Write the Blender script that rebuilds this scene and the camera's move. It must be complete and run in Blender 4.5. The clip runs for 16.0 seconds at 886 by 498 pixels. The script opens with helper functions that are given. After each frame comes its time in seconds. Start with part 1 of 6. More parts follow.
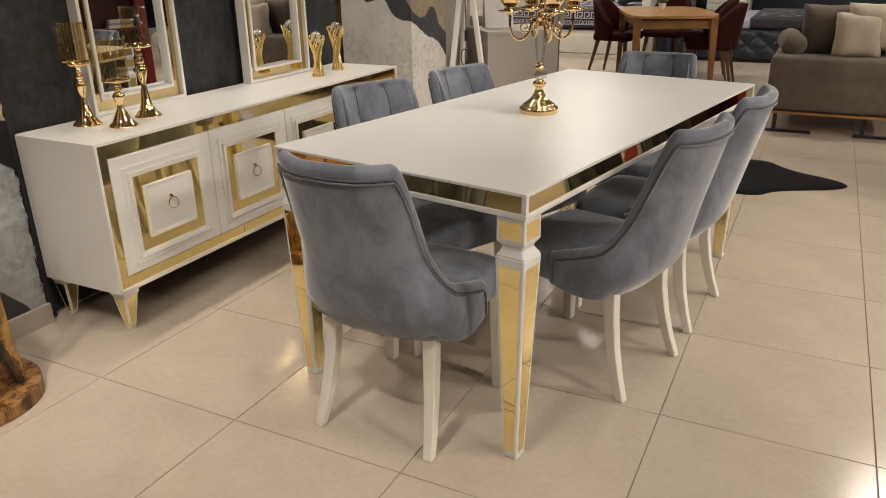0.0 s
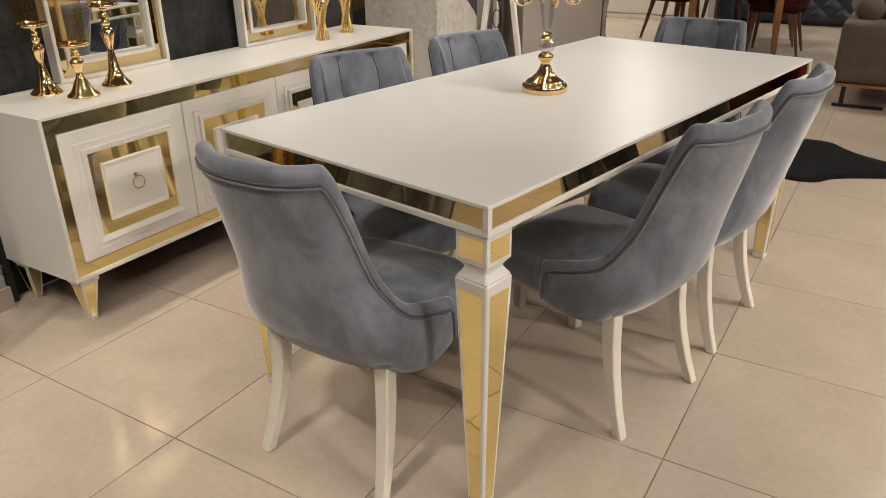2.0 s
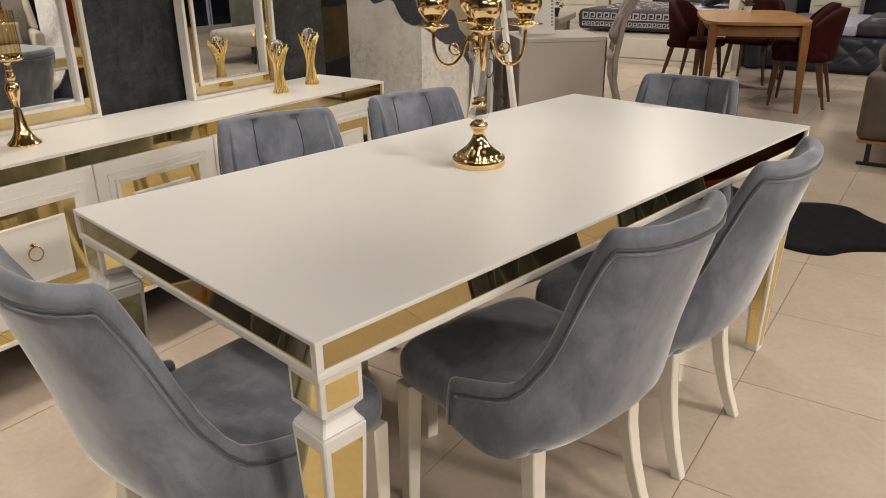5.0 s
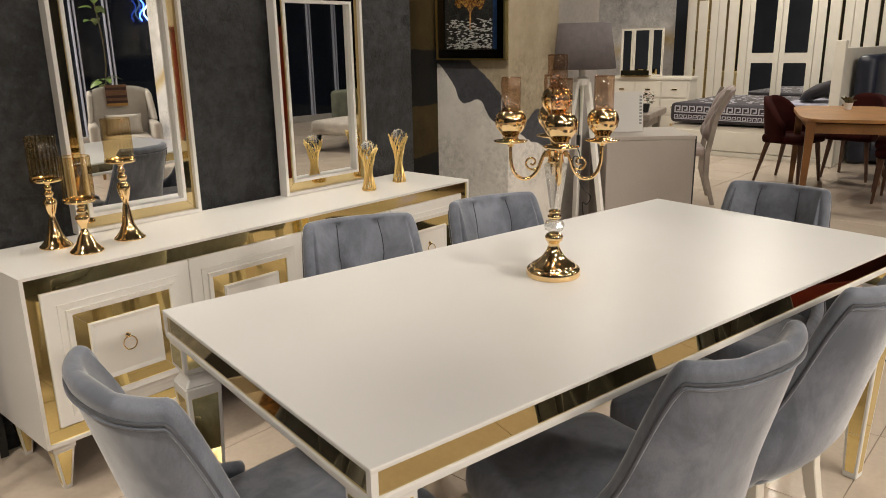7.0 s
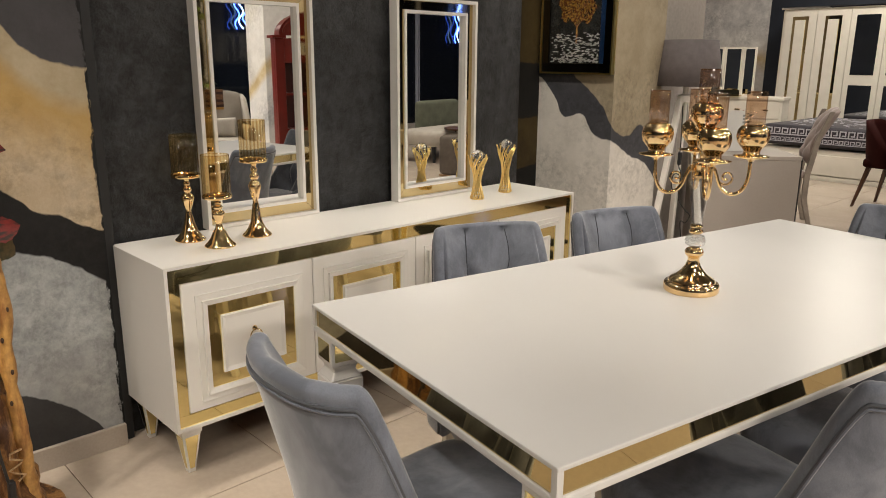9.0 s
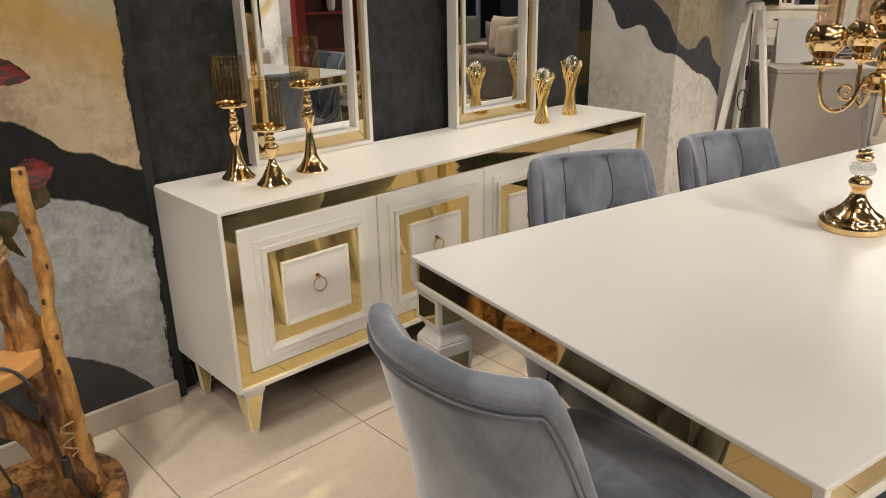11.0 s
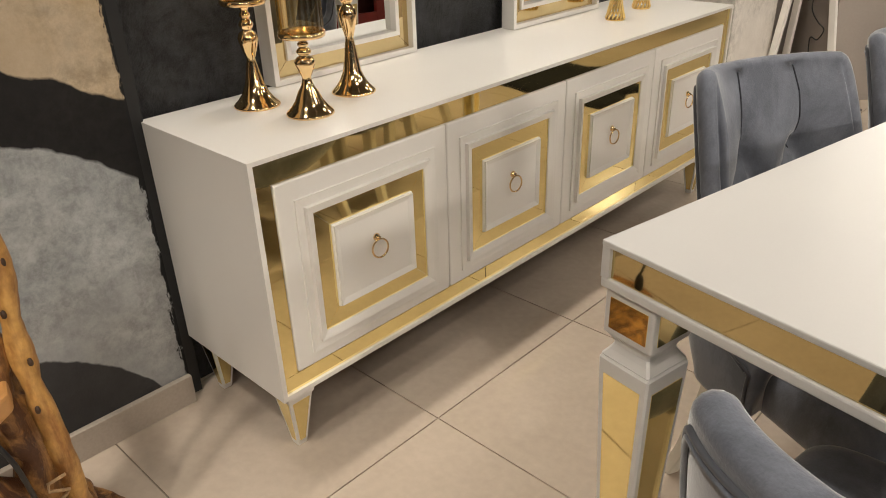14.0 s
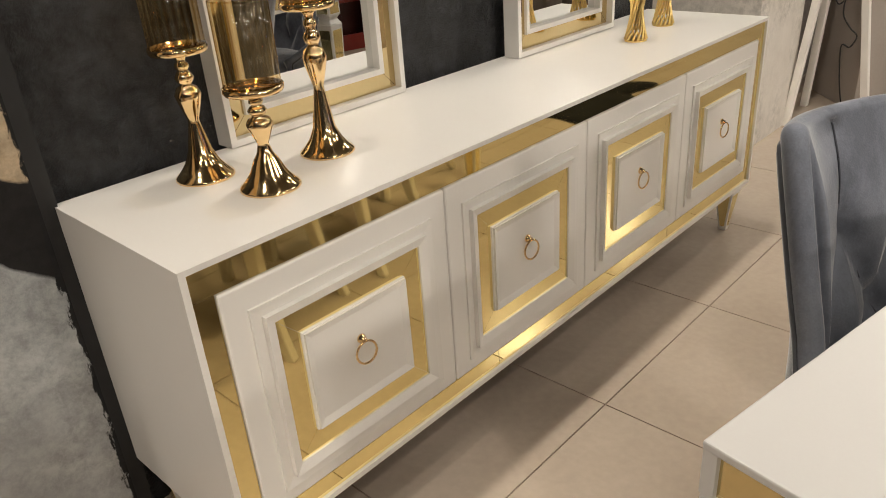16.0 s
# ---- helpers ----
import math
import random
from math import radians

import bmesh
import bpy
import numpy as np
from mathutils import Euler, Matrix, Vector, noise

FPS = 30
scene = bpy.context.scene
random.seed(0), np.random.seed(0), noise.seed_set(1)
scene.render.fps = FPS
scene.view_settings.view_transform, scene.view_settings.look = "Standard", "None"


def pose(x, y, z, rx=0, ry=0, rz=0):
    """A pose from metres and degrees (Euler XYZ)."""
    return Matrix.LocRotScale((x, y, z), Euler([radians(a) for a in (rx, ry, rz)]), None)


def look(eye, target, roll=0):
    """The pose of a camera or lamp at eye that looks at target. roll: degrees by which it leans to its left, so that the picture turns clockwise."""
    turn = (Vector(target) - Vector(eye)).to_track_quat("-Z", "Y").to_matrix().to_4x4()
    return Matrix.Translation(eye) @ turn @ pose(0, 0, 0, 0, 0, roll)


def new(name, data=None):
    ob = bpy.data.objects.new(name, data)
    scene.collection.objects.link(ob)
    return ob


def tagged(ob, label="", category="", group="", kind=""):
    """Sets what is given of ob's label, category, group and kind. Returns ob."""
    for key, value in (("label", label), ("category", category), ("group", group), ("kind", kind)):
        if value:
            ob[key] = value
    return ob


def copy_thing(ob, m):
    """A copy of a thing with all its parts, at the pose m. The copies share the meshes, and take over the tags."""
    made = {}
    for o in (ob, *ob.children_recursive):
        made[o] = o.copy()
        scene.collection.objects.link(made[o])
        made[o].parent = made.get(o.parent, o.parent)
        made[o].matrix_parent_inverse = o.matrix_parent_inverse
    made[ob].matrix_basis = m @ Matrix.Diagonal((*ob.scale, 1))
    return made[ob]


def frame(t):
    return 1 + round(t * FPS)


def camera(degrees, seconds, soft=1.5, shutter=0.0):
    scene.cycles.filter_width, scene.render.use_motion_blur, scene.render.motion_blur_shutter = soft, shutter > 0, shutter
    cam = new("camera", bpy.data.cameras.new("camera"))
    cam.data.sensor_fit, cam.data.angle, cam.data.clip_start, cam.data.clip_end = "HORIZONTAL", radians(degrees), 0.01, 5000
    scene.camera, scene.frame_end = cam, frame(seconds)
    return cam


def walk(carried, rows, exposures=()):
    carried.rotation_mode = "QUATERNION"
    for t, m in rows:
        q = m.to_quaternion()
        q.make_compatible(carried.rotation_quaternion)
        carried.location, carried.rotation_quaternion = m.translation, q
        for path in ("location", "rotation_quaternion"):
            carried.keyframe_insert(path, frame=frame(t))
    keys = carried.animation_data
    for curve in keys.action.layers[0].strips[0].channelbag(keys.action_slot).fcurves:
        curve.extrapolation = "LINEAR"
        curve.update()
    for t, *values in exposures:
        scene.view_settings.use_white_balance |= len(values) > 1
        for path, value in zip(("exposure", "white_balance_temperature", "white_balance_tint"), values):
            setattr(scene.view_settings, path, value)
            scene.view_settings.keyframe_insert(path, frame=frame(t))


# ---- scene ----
cam = camera(61.7, 16.0, soft=0.95)
PATH = [
    (0, (-0.413, 0.12, 1.32), (-1.251, 1.781, 0.584), -0.9),
    (0.5, (-0.468, 0.261, 1.312), (-1.301, 1.909, 0.544), -1.1),
    (1, (-0.487, 0.368, 1.306), (-1.338, 1.994, 0.508), -1.5),
    (1.5, (-0.456, 0.458, 1.299), (-1.347, 2.049, 0.478), -1.3),
    (2, (-0.384, 0.55, 1.303), (-1.332, 2.101, 0.469), -0.8),
    (2.5, (-0.314, 0.629, 1.305), (-1.316, 2.143, 0.466), -0.3),
    (3, (-0.296, 0.713, 1.3), (-1.327, 2.207, 0.46), -0.2),
    (3.5, (-0.298, 0.818, 1.302), (-1.325, 2.32, 0.471), -0.3),
    (4, (-0.308, 0.919, 1.303), (-1.314, 2.442, 0.485), -0.4),
    (6.5, (-0.31, 1.085, 1.347), (-1.524, 2.568, 0.777), -1.3),
    (7, (-0.283, 1.075, 1.376), (-1.561, 2.52, 0.847), -1.0),
    (7.5, (-0.286, 1.054, 1.366), (-1.62, 2.464, 0.885), -0.6),
    (8, (-0.299, 1.011, 1.375), (-1.669, 2.391, 0.908), -0.0),
    (8.5, (-0.325, 0.973, 1.355), (-1.726, 2.324, 0.894), -0.0),
    (9, (-0.403, 0.917, 1.368), (-1.809, 2.251, 0.873), 0.4),
    (11.5, (-0.915, 0.954, 1.314), (-2.253, 2.214, 0.580), -1.12),
    (12, (-1.052, 0.943, 1.308), (-2.355, 2.218, 0.524), -1.01),
    (12.5, (-1.133, 0.950, 1.284), (-2.412, 2.241, 0.458), -0.87),
    (13, (-1.237, 1.026, 1.256), (-2.496, 2.301, 0.392), -0.93),
    (13.5, (-1.320, 1.086, 1.243), (-2.572, 2.344, 0.345), -1.55),
    (14, (-1.426, 1.121, 1.219), (-2.654, 2.386, 0.305), -1.85),
    (14.5, (-1.525, 1.139, 1.213), (-2.734, 2.427, 0.286), -2.22),
    (15, (-1.602, 1.206, 1.175), (-2.811, 2.488, 0.251), -2.63),
    (15.5, (-1.655, 1.314, 1.184), (-2.884, 2.587, 0.264), -3.26),
    (16, (-1.690, 1.411, 1.199), (-2.938, 2.685, 0.306), -4.26),
]
walk(cam, [(t, look(eye, target, roll)) for t, eye, target, roll in PATH], [(0, 0.0), (4, 0.0), (7, 0.06), (13, 0.04), (16, -0.02)])

# ---- light ----
world = bpy.data.worlds.new("night")
scene.world = world
world.use_nodes = True
world.node_tree.nodes["Background"].inputs[0].default_value = (0.02, 0.025, 0.04, 1)
world.node_tree.nodes["Background"].inputs[1].default_value = 0.3
CEIL = 3.7
# added fill panels out of view; the two at x 5.2 brighten the sideboard fronts
PANELS = [(1.2, -0.7, 24), (1.0, 1.7, 8), (1.0, 4.2, 12), (0.8, 7.0, 46), (0.0, -1.0, 12), (-1.9, 5.7, 8), (-4.6, 8.4, 80), (-2.4, 8.6, 34), (1.6, 10.4, 46), (-3.6, 11.2, 60), (5.2, 3.4, 270), (3.2, 7.2, 46), (5.2, 0.4, 260)]
# added spots out of view, each aimed and powered to brighten one area
SPOTS = [(-2.98, 1.75, 104, (-2.35, 1.85, 0.0), 60), (-2.98, 2.75, 116, (-2.35, 2.75, 0.0), 60), (-2.98, 3.6, 116, (-2.35, 3.5, 0.0), 60), (-2.2, 0.3, 175, (-2.9, 1.28, 0.55), 38), (-0.4, 0.6, 40, (-0.4, 1.0, 0.0), 66), (0.6, 3.2, 170, (0.5, 3.4, 0.0), 66), (-1.5, -0.3, 265, (-1.85, 1.12, 0.0), 45), (-1.25, 2.55, 30, (-1.3, 2.5, 0.79), 46), (-1.9, 4.0, 42, (-2.9, 4.7, 0.6), 70), (-2.3, 3.1, 200, (-3.15, 4.63, 1.0), 40), (-0.2, 2.2, 105, (-1.9, 2.65, 0.72), 38)]
WARM = (1.0, 0.91, 0.79)


def lamp(name, kind, place, target, power, size, colour=WARM, cone=75):
    data = bpy.data.lights.new(name, kind)
    data.energy, data.color = power, colour
    if kind == "AREA":
        data.shape, data.size = "SQUARE", size
    else:
        data.shadow_soft_size, data.spot_size, data.spot_blend = size, radians(cone), 0.9
    ob = new(name, data)
    ob.matrix_world = look(place, target)
    return ob


for px, py, power in PANELS:
    lamp("panel_lamp", "AREA", (px, py, CEIL - 0.035), (px, py, 0), power, 0.55)
for px, py, power, target, cone in SPOTS:
    lamp("spot_lamp", "SPOT", (px, py, CEIL - 0.13), target, power, 0.07, WARM, cone)


# ---- materials ----
def material(name, base, rough=0.5, metal=0.0, vary=0.12, scale=8.0, bump=0.0, fine=120.0, sheen=0.0, coat=0.0, second=None, rvary=0.0, spec=0.5, per_object=False, soft=0.34, stretch=None, swirl=0.0, rugged=0.5, relief=0.0):
    """Principled surface with colour change at two scales, and relief."""
    m = bpy.data.materials.new(name)
    m.use_nodes = True
    nt = m.node_tree
    b = nt.nodes["Principled BSDF"]
    b.inputs["Roughness"].default_value = rough
    b.inputs["Metallic"].default_value = metal
    b.inputs["Specular IOR Level"].default_value = spec
    b.inputs["Sheen Weight"].default_value = sheen
    b.inputs["Sheen Roughness"].default_value = 0.35
    b.inputs["Coat Weight"].default_value = coat
    b.inputs["Coat Roughness"].default_value = 0.12
    tc = nt.nodes.new("ShaderNodeTexCoord")
    n1 = nt.nodes.new("ShaderNodeTexNoise")
    n1.inputs["Scale"].default_value = scale
    n1.inputs["Detail"].default_value = 6
    n1.inputs["Roughness"].default_value = rugged
    n2 = nt.nodes.new("ShaderNodeTexNoise")
    n2.inputs["Scale"].default_value = fine
    n2.inputs["Detail"].default_value = 3
    place = tc.outputs["Object"]
    if per_object:
        info = nt.nodes.new("ShaderNodeObjectInfo")
        far = nt.nodes.new("ShaderNodeVectorMath")
        far.operation = "MULTIPLY_ADD"
        far.inputs[1].default_value = (37.0, 53.0, 71.0)
        nt.links.new(info.outputs["Random"], far.inputs[0])
        nt.links.new(place, far.inputs[2])
        place = far.outputs[0]
    nt.links.new(place, n1.inputs["Vector"])
    nt.links.new(place, n2.inputs["Vector"])
    n1.inputs["Distortion"].default_value = swirl
    if stretch:
        mp = nt.nodes.new("ShaderNodeMapping")
        mp.inputs["Scale"].default_value = stretch
        nt.links.new(place, mp.inputs["Vector"])
        nt.links.new(mp.outputs[0], n1.inputs["Vector"])
    ramp = nt.nodes.new("ShaderNodeValToRGB")
    lo = second if second else tuple(c * (1 - vary) for c in base)
    hi = base if second else tuple(min(1, c * (1 + vary)) for c in base)
    ramp.color_ramp.elements[0].position, ramp.color_ramp.elements[1].position = 0.5 - soft / 2, 0.5 + soft / 2
    ramp.color_ramp.elements[0].color = (*lo, 1)
    ramp.color_ramp.elements[1].color = (*hi, 1)
    nt.links.new(n1.outputs["Fac"], ramp.inputs["Fac"])
    mix = nt.nodes.new("ShaderNodeMix")
    mix.data_type, mix.blend_type = "RGBA", "OVERLAY"
    mix.inputs[0].default_value = min(1.0, vary * 1.5)
    nt.links.new(ramp.outputs["Color"], mix.inputs[6])
    nt.links.new(n2.outputs["Fac"], mix.inputs[7])
    nt.links.new(mix.outputs[2], b.inputs["Base Color"])
    if rvary:
        mr = nt.nodes.new("ShaderNodeMapRange")
        mr.inputs[3].default_value, mr.inputs[4].default_value = max(0.0, rough - rvary), rough + rvary
        nt.links.new(n1.outputs["Fac"], mr.inputs[0])
        nt.links.new(mr.outputs[0], b.inputs["Roughness"])
    if bump:
        bp = nt.nodes.new("ShaderNodeBump")
        bp.inputs["Strength"].default_value = bump
        bp.inputs["Distance"].default_value = 0.002
        nt.links.new(n2.outputs["Fac"], bp.inputs["Height"])
        if relief:
            bq = nt.nodes.new("ShaderNodeBump")
            bq.inputs["Strength"].default_value, bq.inputs["Distance"].default_value = 1.0, relief
            nt.links.new(n1.outputs["Fac"], bq.inputs["Height"])
            nt.links.new(bp.outputs["Normal"], bq.inputs["Normal"])
            bp = bq
        nt.links.new(bp.outputs["Normal"], b.inputs["Normal"])
    return m


def glass(name, tint, gloss_rough=0.02, ior=1.45, ribs=0, dark=None):
    """Thin clear glass: tinted see-through with a Fresnel shine, thicker along its ribs."""
    m = bpy.data.materials.new(name)
    m.use_nodes = True
    nt = m.node_tree
    nt.nodes.remove(nt.nodes["Principled BSDF"])
    tr = nt.nodes.new("ShaderNodeBsdfTransparent")
    tr.inputs[0].default_value = (*tint, 1)
    gl = nt.nodes.new("ShaderNodeBsdfGlossy")
    gl.inputs["Roughness"].default_value = gloss_rough
    if ribs:
        tc = nt.nodes.new("ShaderNodeTexCoord")
        sep = nt.nodes.new("ShaderNodeSeparateXYZ")
        nt.links.new(tc.outputs["Object"], sep.inputs[0])
        turn = socket(nt, "ShaderNodeMath", sep.outputs["Y"], sep.outputs["X"], operation="ARCTAN2")
        wave = socket(nt, "ShaderNodeMath", socket(nt, "ShaderNodeMath", turn, float(ribs), operation="MULTIPLY"), operation="SINE")
        mr = nt.nodes.new("ShaderNodeMapRange")
        mr.inputs[1].default_value, mr.inputs[2].default_value = -0.9, 0.6
        nt.links.new(wave, mr.inputs[0])
        mx = nt.nodes.new("ShaderNodeMix")
        mx.data_type = "RGBA"
        nt.links.new(mr.outputs[0], mx.inputs[0])
        mx.inputs[6].default_value, mx.inputs[7].default_value = (*dark, 1), (*tint, 1)
        nt.links.new(mx.outputs[2], tr.inputs[0])
    lw = nt.nodes.new("ShaderNodeLayerWeight")
    lw.inputs[0].default_value = 0.5
    shine = nt.nodes.new("ShaderNodeMapRange")
    shine.inputs[3].default_value, shine.inputs[4].default_value = ior - 1.41, 0.55
    power = nt.nodes.new("ShaderNodeMath")
    power.operation = "POWER"
    power.inputs[1].default_value = 3.0
    nt.links.new(lw.outputs["Facing"], power.inputs[0])
    nt.links.new(power.outputs[0], shine.inputs[0])
    fr = shine
    mx = nt.nodes.new("ShaderNodeMixShader")
    nt.links.new(fr.outputs[0], mx.inputs[0])
    nt.links.new(tr.outputs[0], mx.inputs[1])
    nt.links.new(gl.outputs[0], mx.inputs[2])
    nt.links.new(mx.outputs[0], nt.nodes["Material Output"].inputs["Surface"])
    return m


def glow(name, colour, strength):
    m = bpy.data.materials.new(name)
    m.use_nodes = True
    b = m.node_tree.nodes["Principled BSDF"]
    b.inputs["Base Color"].default_value = (*colour, 1)
    b.inputs["Emission Color"].default_value = (*colour, 1)
    b.inputs["Emission Strength"].default_value = strength
    return m


def socket(nt, kind, *links, **props):
    """A node with its inputs linked in order (None leaves an input, a number sets it)."""
    n = nt.nodes.new(kind)
    for k, v in props.items():
        if k == "operation":
            n.operation = v
    for i, l in enumerate(links):
        if l is None:
            continue
        if isinstance(l, (int, float)):
            n.inputs[i].default_value = l
        else:
            nt.links.new(l, n.inputs[i])
    return n.outputs[0]


def mural(name, bands, ground, along="y", wobble=0.012, edge=None):
    """Painted wall: layers of colour, each filling the wall below a curve of height along the wall.
    bands: (curve as (place, height) pairs, colour, second colour) from the highest layer to the lowest.
    edge: the place past which a dark brushed border covers the rest, with a ragged side."""
    m = bpy.data.materials.new(name)
    m.use_nodes = True
    nt = m.node_tree
    b = nt.nodes["Principled BSDF"]
    b.inputs["Roughness"].default_value = 0.7
    geo = nt.nodes.new("ShaderNodeNewGeometry").outputs["Position"]
    xyz = nt.nodes.new("ShaderNodeSeparateXYZ")
    nt.links.new(geo, xyz.inputs[0])
    if along == "xy":
        run = socket(nt, "ShaderNodeMath", xyz.outputs["X"], xyz.outputs["Y"], operation="ADD")
    elif along == "yx":
        run = socket(nt, "ShaderNodeMath", xyz.outputs["Y"], xyz.outputs["X"], operation="SUBTRACT")
    else:
        run = xyz.outputs["Y"]
    rough_n = nt.nodes.new("ShaderNodeTexNoise")
    rough_n.inputs["Scale"].default_value = 22
    rough_n.inputs["Detail"].default_value = 6
    nt.links.new(geo, rough_n.inputs["Vector"])
    shift = socket(nt, "ShaderNodeMath", socket(nt, "ShaderNodeMath", rough_n.outputs["Fac"], 0.5, operation="SUBTRACT"), wobble * 2, operation="MULTIPLY")
    height = socket(nt, "ShaderNodeMath", xyz.outputs["Z"], shift, operation="ADD")
    big = nt.nodes.new("ShaderNodeTexNoise")
    big.inputs["Scale"].default_value = 5
    big.inputs["Detail"].default_value = 9
    big.inputs["Roughness"].default_value = 0.72
    nt.links.new(geo, big.inputs["Vector"])

    grit = nt.nodes.new("ShaderNodeTexNoise")
    grit.inputs["Scale"].default_value, grit.inputs["Detail"].default_value, grit.inputs["Roughness"].default_value = 28, 12, 0.78
    grit.inputs["Distortion"].default_value = 0.15
    nt.links.new(geo, grit.inputs["Vector"])
    patch = nt.nodes.new("ShaderNodeTexNoise")
    patch.inputs["Scale"].default_value, patch.inputs["Detail"].default_value = 2.6, 4
    nt.links.new(geo, patch.inputs["Vector"])

    def two_tone(c1, c2):
        r = nt.nodes.new("ShaderNodeValToRGB")
        r.color_ramp.elements[0].position, r.color_ramp.elements[1].position = 0.38, 0.62
        r.color_ramp.elements[0].color, r.color_ramp.elements[1].color = (*c1, 1), (*c2, 1)
        nt.links.new(big.outputs["Fac"], r.inputs[0])
        worn = nt.nodes.new("ShaderNodeMapRange")
        nt.links.new(grit.outputs["Fac"], worn.inputs[0])
        worn.inputs[1].default_value, worn.inputs[2].default_value, worn.inputs[3].default_value, worn.inputs[4].default_value = 0.38, 0.60, 0.70, 1.08
        where = nt.nodes.new("ShaderNodeMapRange")
        nt.links.new(patch.outputs["Fac"], where.inputs[0])
        where.inputs[1].default_value, where.inputs[2].default_value = 0.42, 0.56
        amount = nt.nodes.new("ShaderNodeMix")
        amount.data_type = "FLOAT"
        nt.links.new(where.outputs[0], amount.inputs[0])
        amount.inputs[2].default_value = 1.0
        nt.links.new(worn.outputs[0], amount.inputs[3])
        mult = nt.nodes.new("ShaderNodeVectorMath")
        mult.operation = "SCALE"
        nt.links.new(r.outputs[0], mult.inputs[0])
        nt.links.new(amount.outputs[0], mult.inputs["Scale"])
        return mult.outputs[0]

    colour = two_tone(*ground)
    for pts, c1, c2, soft in bands:
        lo, hi = pts[0][0], pts[-1][0]
        zlo, zhi = min(p[1] for p in pts) - 0.01, max(p[1] for p in pts) + 0.01
        mr = nt.nodes.new("ShaderNodeMapRange")
        nt.links.new(run, mr.inputs[0])
        mr.inputs[1].default_value, mr.inputs[2].default_value = lo, hi
        fc = nt.nodes.new("ShaderNodeFloatCurve")
        cv = fc.mapping.curves[0]
        cv.points[0].location = (0, (pts[0][1] - zlo) / (zhi - zlo))
        cv.points[1].location = (1, (pts[-1][1] - zlo) / (zhi - zlo))
        for p in pts[1:-1]:
            cv.points.new((p[0] - lo) / (hi - lo), (p[1] - zlo) / (zhi - zlo))
        fc.mapping.update()
        nt.links.new(mr.outputs[0], fc.inputs[1])
        line = socket(nt, "ShaderNodeMath", socket(nt, "ShaderNodeMath", fc.outputs[0], zhi - zlo, operation="MULTIPLY"), zlo, operation="ADD")
        under = socket(nt, "ShaderNodeMath", line, height, operation="SUBTRACT")
        cover = nt.nodes.new("ShaderNodeMapRange")
        nt.links.new(under, cover.inputs[0])
        cover.inputs[1].default_value, cover.inputs[2].default_value = -soft, soft
        mx = nt.nodes.new("ShaderNodeMix")
        mx.data_type = "RGBA"
        nt.links.new(cover.outputs[0], mx.inputs[0])
        nt.links.new(colour, mx.inputs[6])
        nt.links.new(two_tone(c1, c2), mx.inputs[7])
        colour = mx.outputs[2]
    if edge is not None:
        long_way = nt.nodes.new("ShaderNodeVectorMath")
        long_way.operation = "MULTIPLY"
        nt.links.new(geo, long_way.inputs[0])
        long_way.inputs[1].default_value = (1.0, 1.0, 0.30)
        bristle = nt.nodes.new("ShaderNodeTexNoise")
        bristle.inputs["Scale"].default_value, bristle.inputs["Detail"].default_value, bristle.inputs["Roughness"].default_value = 34, 6, 0.7
        nt.links.new(long_way.outputs[0], bristle.inputs["Vector"])
        stray = socket(nt, "ShaderNodeMath", socket(nt, "ShaderNodeMath", bristle.outputs["Fac"], 0.5, operation="SUBTRACT"), 0.075, operation="MULTIPLY")
        past = nt.nodes.new("ShaderNodeMapRange")
        nt.links.new(socket(nt, "ShaderNodeMath", run, stray, operation="ADD"), past.inputs[0])
        past.inputs[1].default_value, past.inputs[2].default_value = edge - 0.002, edge + 0.002
        mx = nt.nodes.new("ShaderNodeMix")
        mx.data_type = "RGBA"
        nt.links.new(past.outputs[0], mx.inputs[0])
        nt.links.new(colour, mx.inputs[6])
        nt.links.new(two_tone((0.010, 0.010, 0.011), (0.017, 0.017, 0.018)), mx.inputs[7])
        colour = mx.outputs[2]
    nt.links.new(colour, b.inputs["Base Color"])
    b.inputs["Specular IOR Level"].default_value = 0.25
    bp = nt.nodes.new("ShaderNodeBump")
    bp.inputs["Strength"].default_value, bp.inputs["Distance"].default_value = 0.9, 0.006
    nt.links.new(big.outputs["Fac"], bp.inputs["Height"])
    nt.links.new(bp.outputs["Normal"], b.inputs["Normal"])
    return m


WHITE = material("white_lacquer", (0.80, 0.775, 0.735), 0.32, vary=0.02, scale=3, coat=0.25, bump=0.02)
TABLE_WHITE = material("table_lacquer", (0.715, 0.70, 0.68), 0.34, vary=0.02, scale=2.5, bump=0.012, fine=300, rvary=0.03)
LEG_WHITE = material("leg_paint", (0.74, 0.69, 0.60), 0.4, vary=0.04, scale=10, bump=0.05)
GOLD_MIRROR = material("gold_mirror", (0.98, 0.82, 0.40), 0.035, 1.0, vary=0.03, scale=2, rvary=0.015)
BRONZE_MIRROR = material("bronze_mirror", (0.66, 0.53, 0.29), 0.03, 1.0, vary=0.03, scale=2)
GOLD = material("polished_gold", (0.92, 0.67, 0.35), 0.11, 1.0, vary=0.05, scale=14, rvary=0.025)
GOLD_YELLOW = material("yellow_gold", (0.94, 0.70, 0.28), 0.28, 1.0, vary=0.06, scale=20)
SILVER = material("mirror_silver", (0.86, 0.87, 0.86), 0.01, 1.0, vary=0.01)
VELVET = material("grey_velvet", (0.220, 0.237, 0.284), 0.8, vary=0.10, scale=9.0, bump=0.25, fine=380, sheen=0.8, second=(0.140, 0.152, 0.185), spec=0.15, soft=0.20, stretch=(1.0, 1.0, 0.6), swirl=0.35, per_object=True, rugged=0.66)
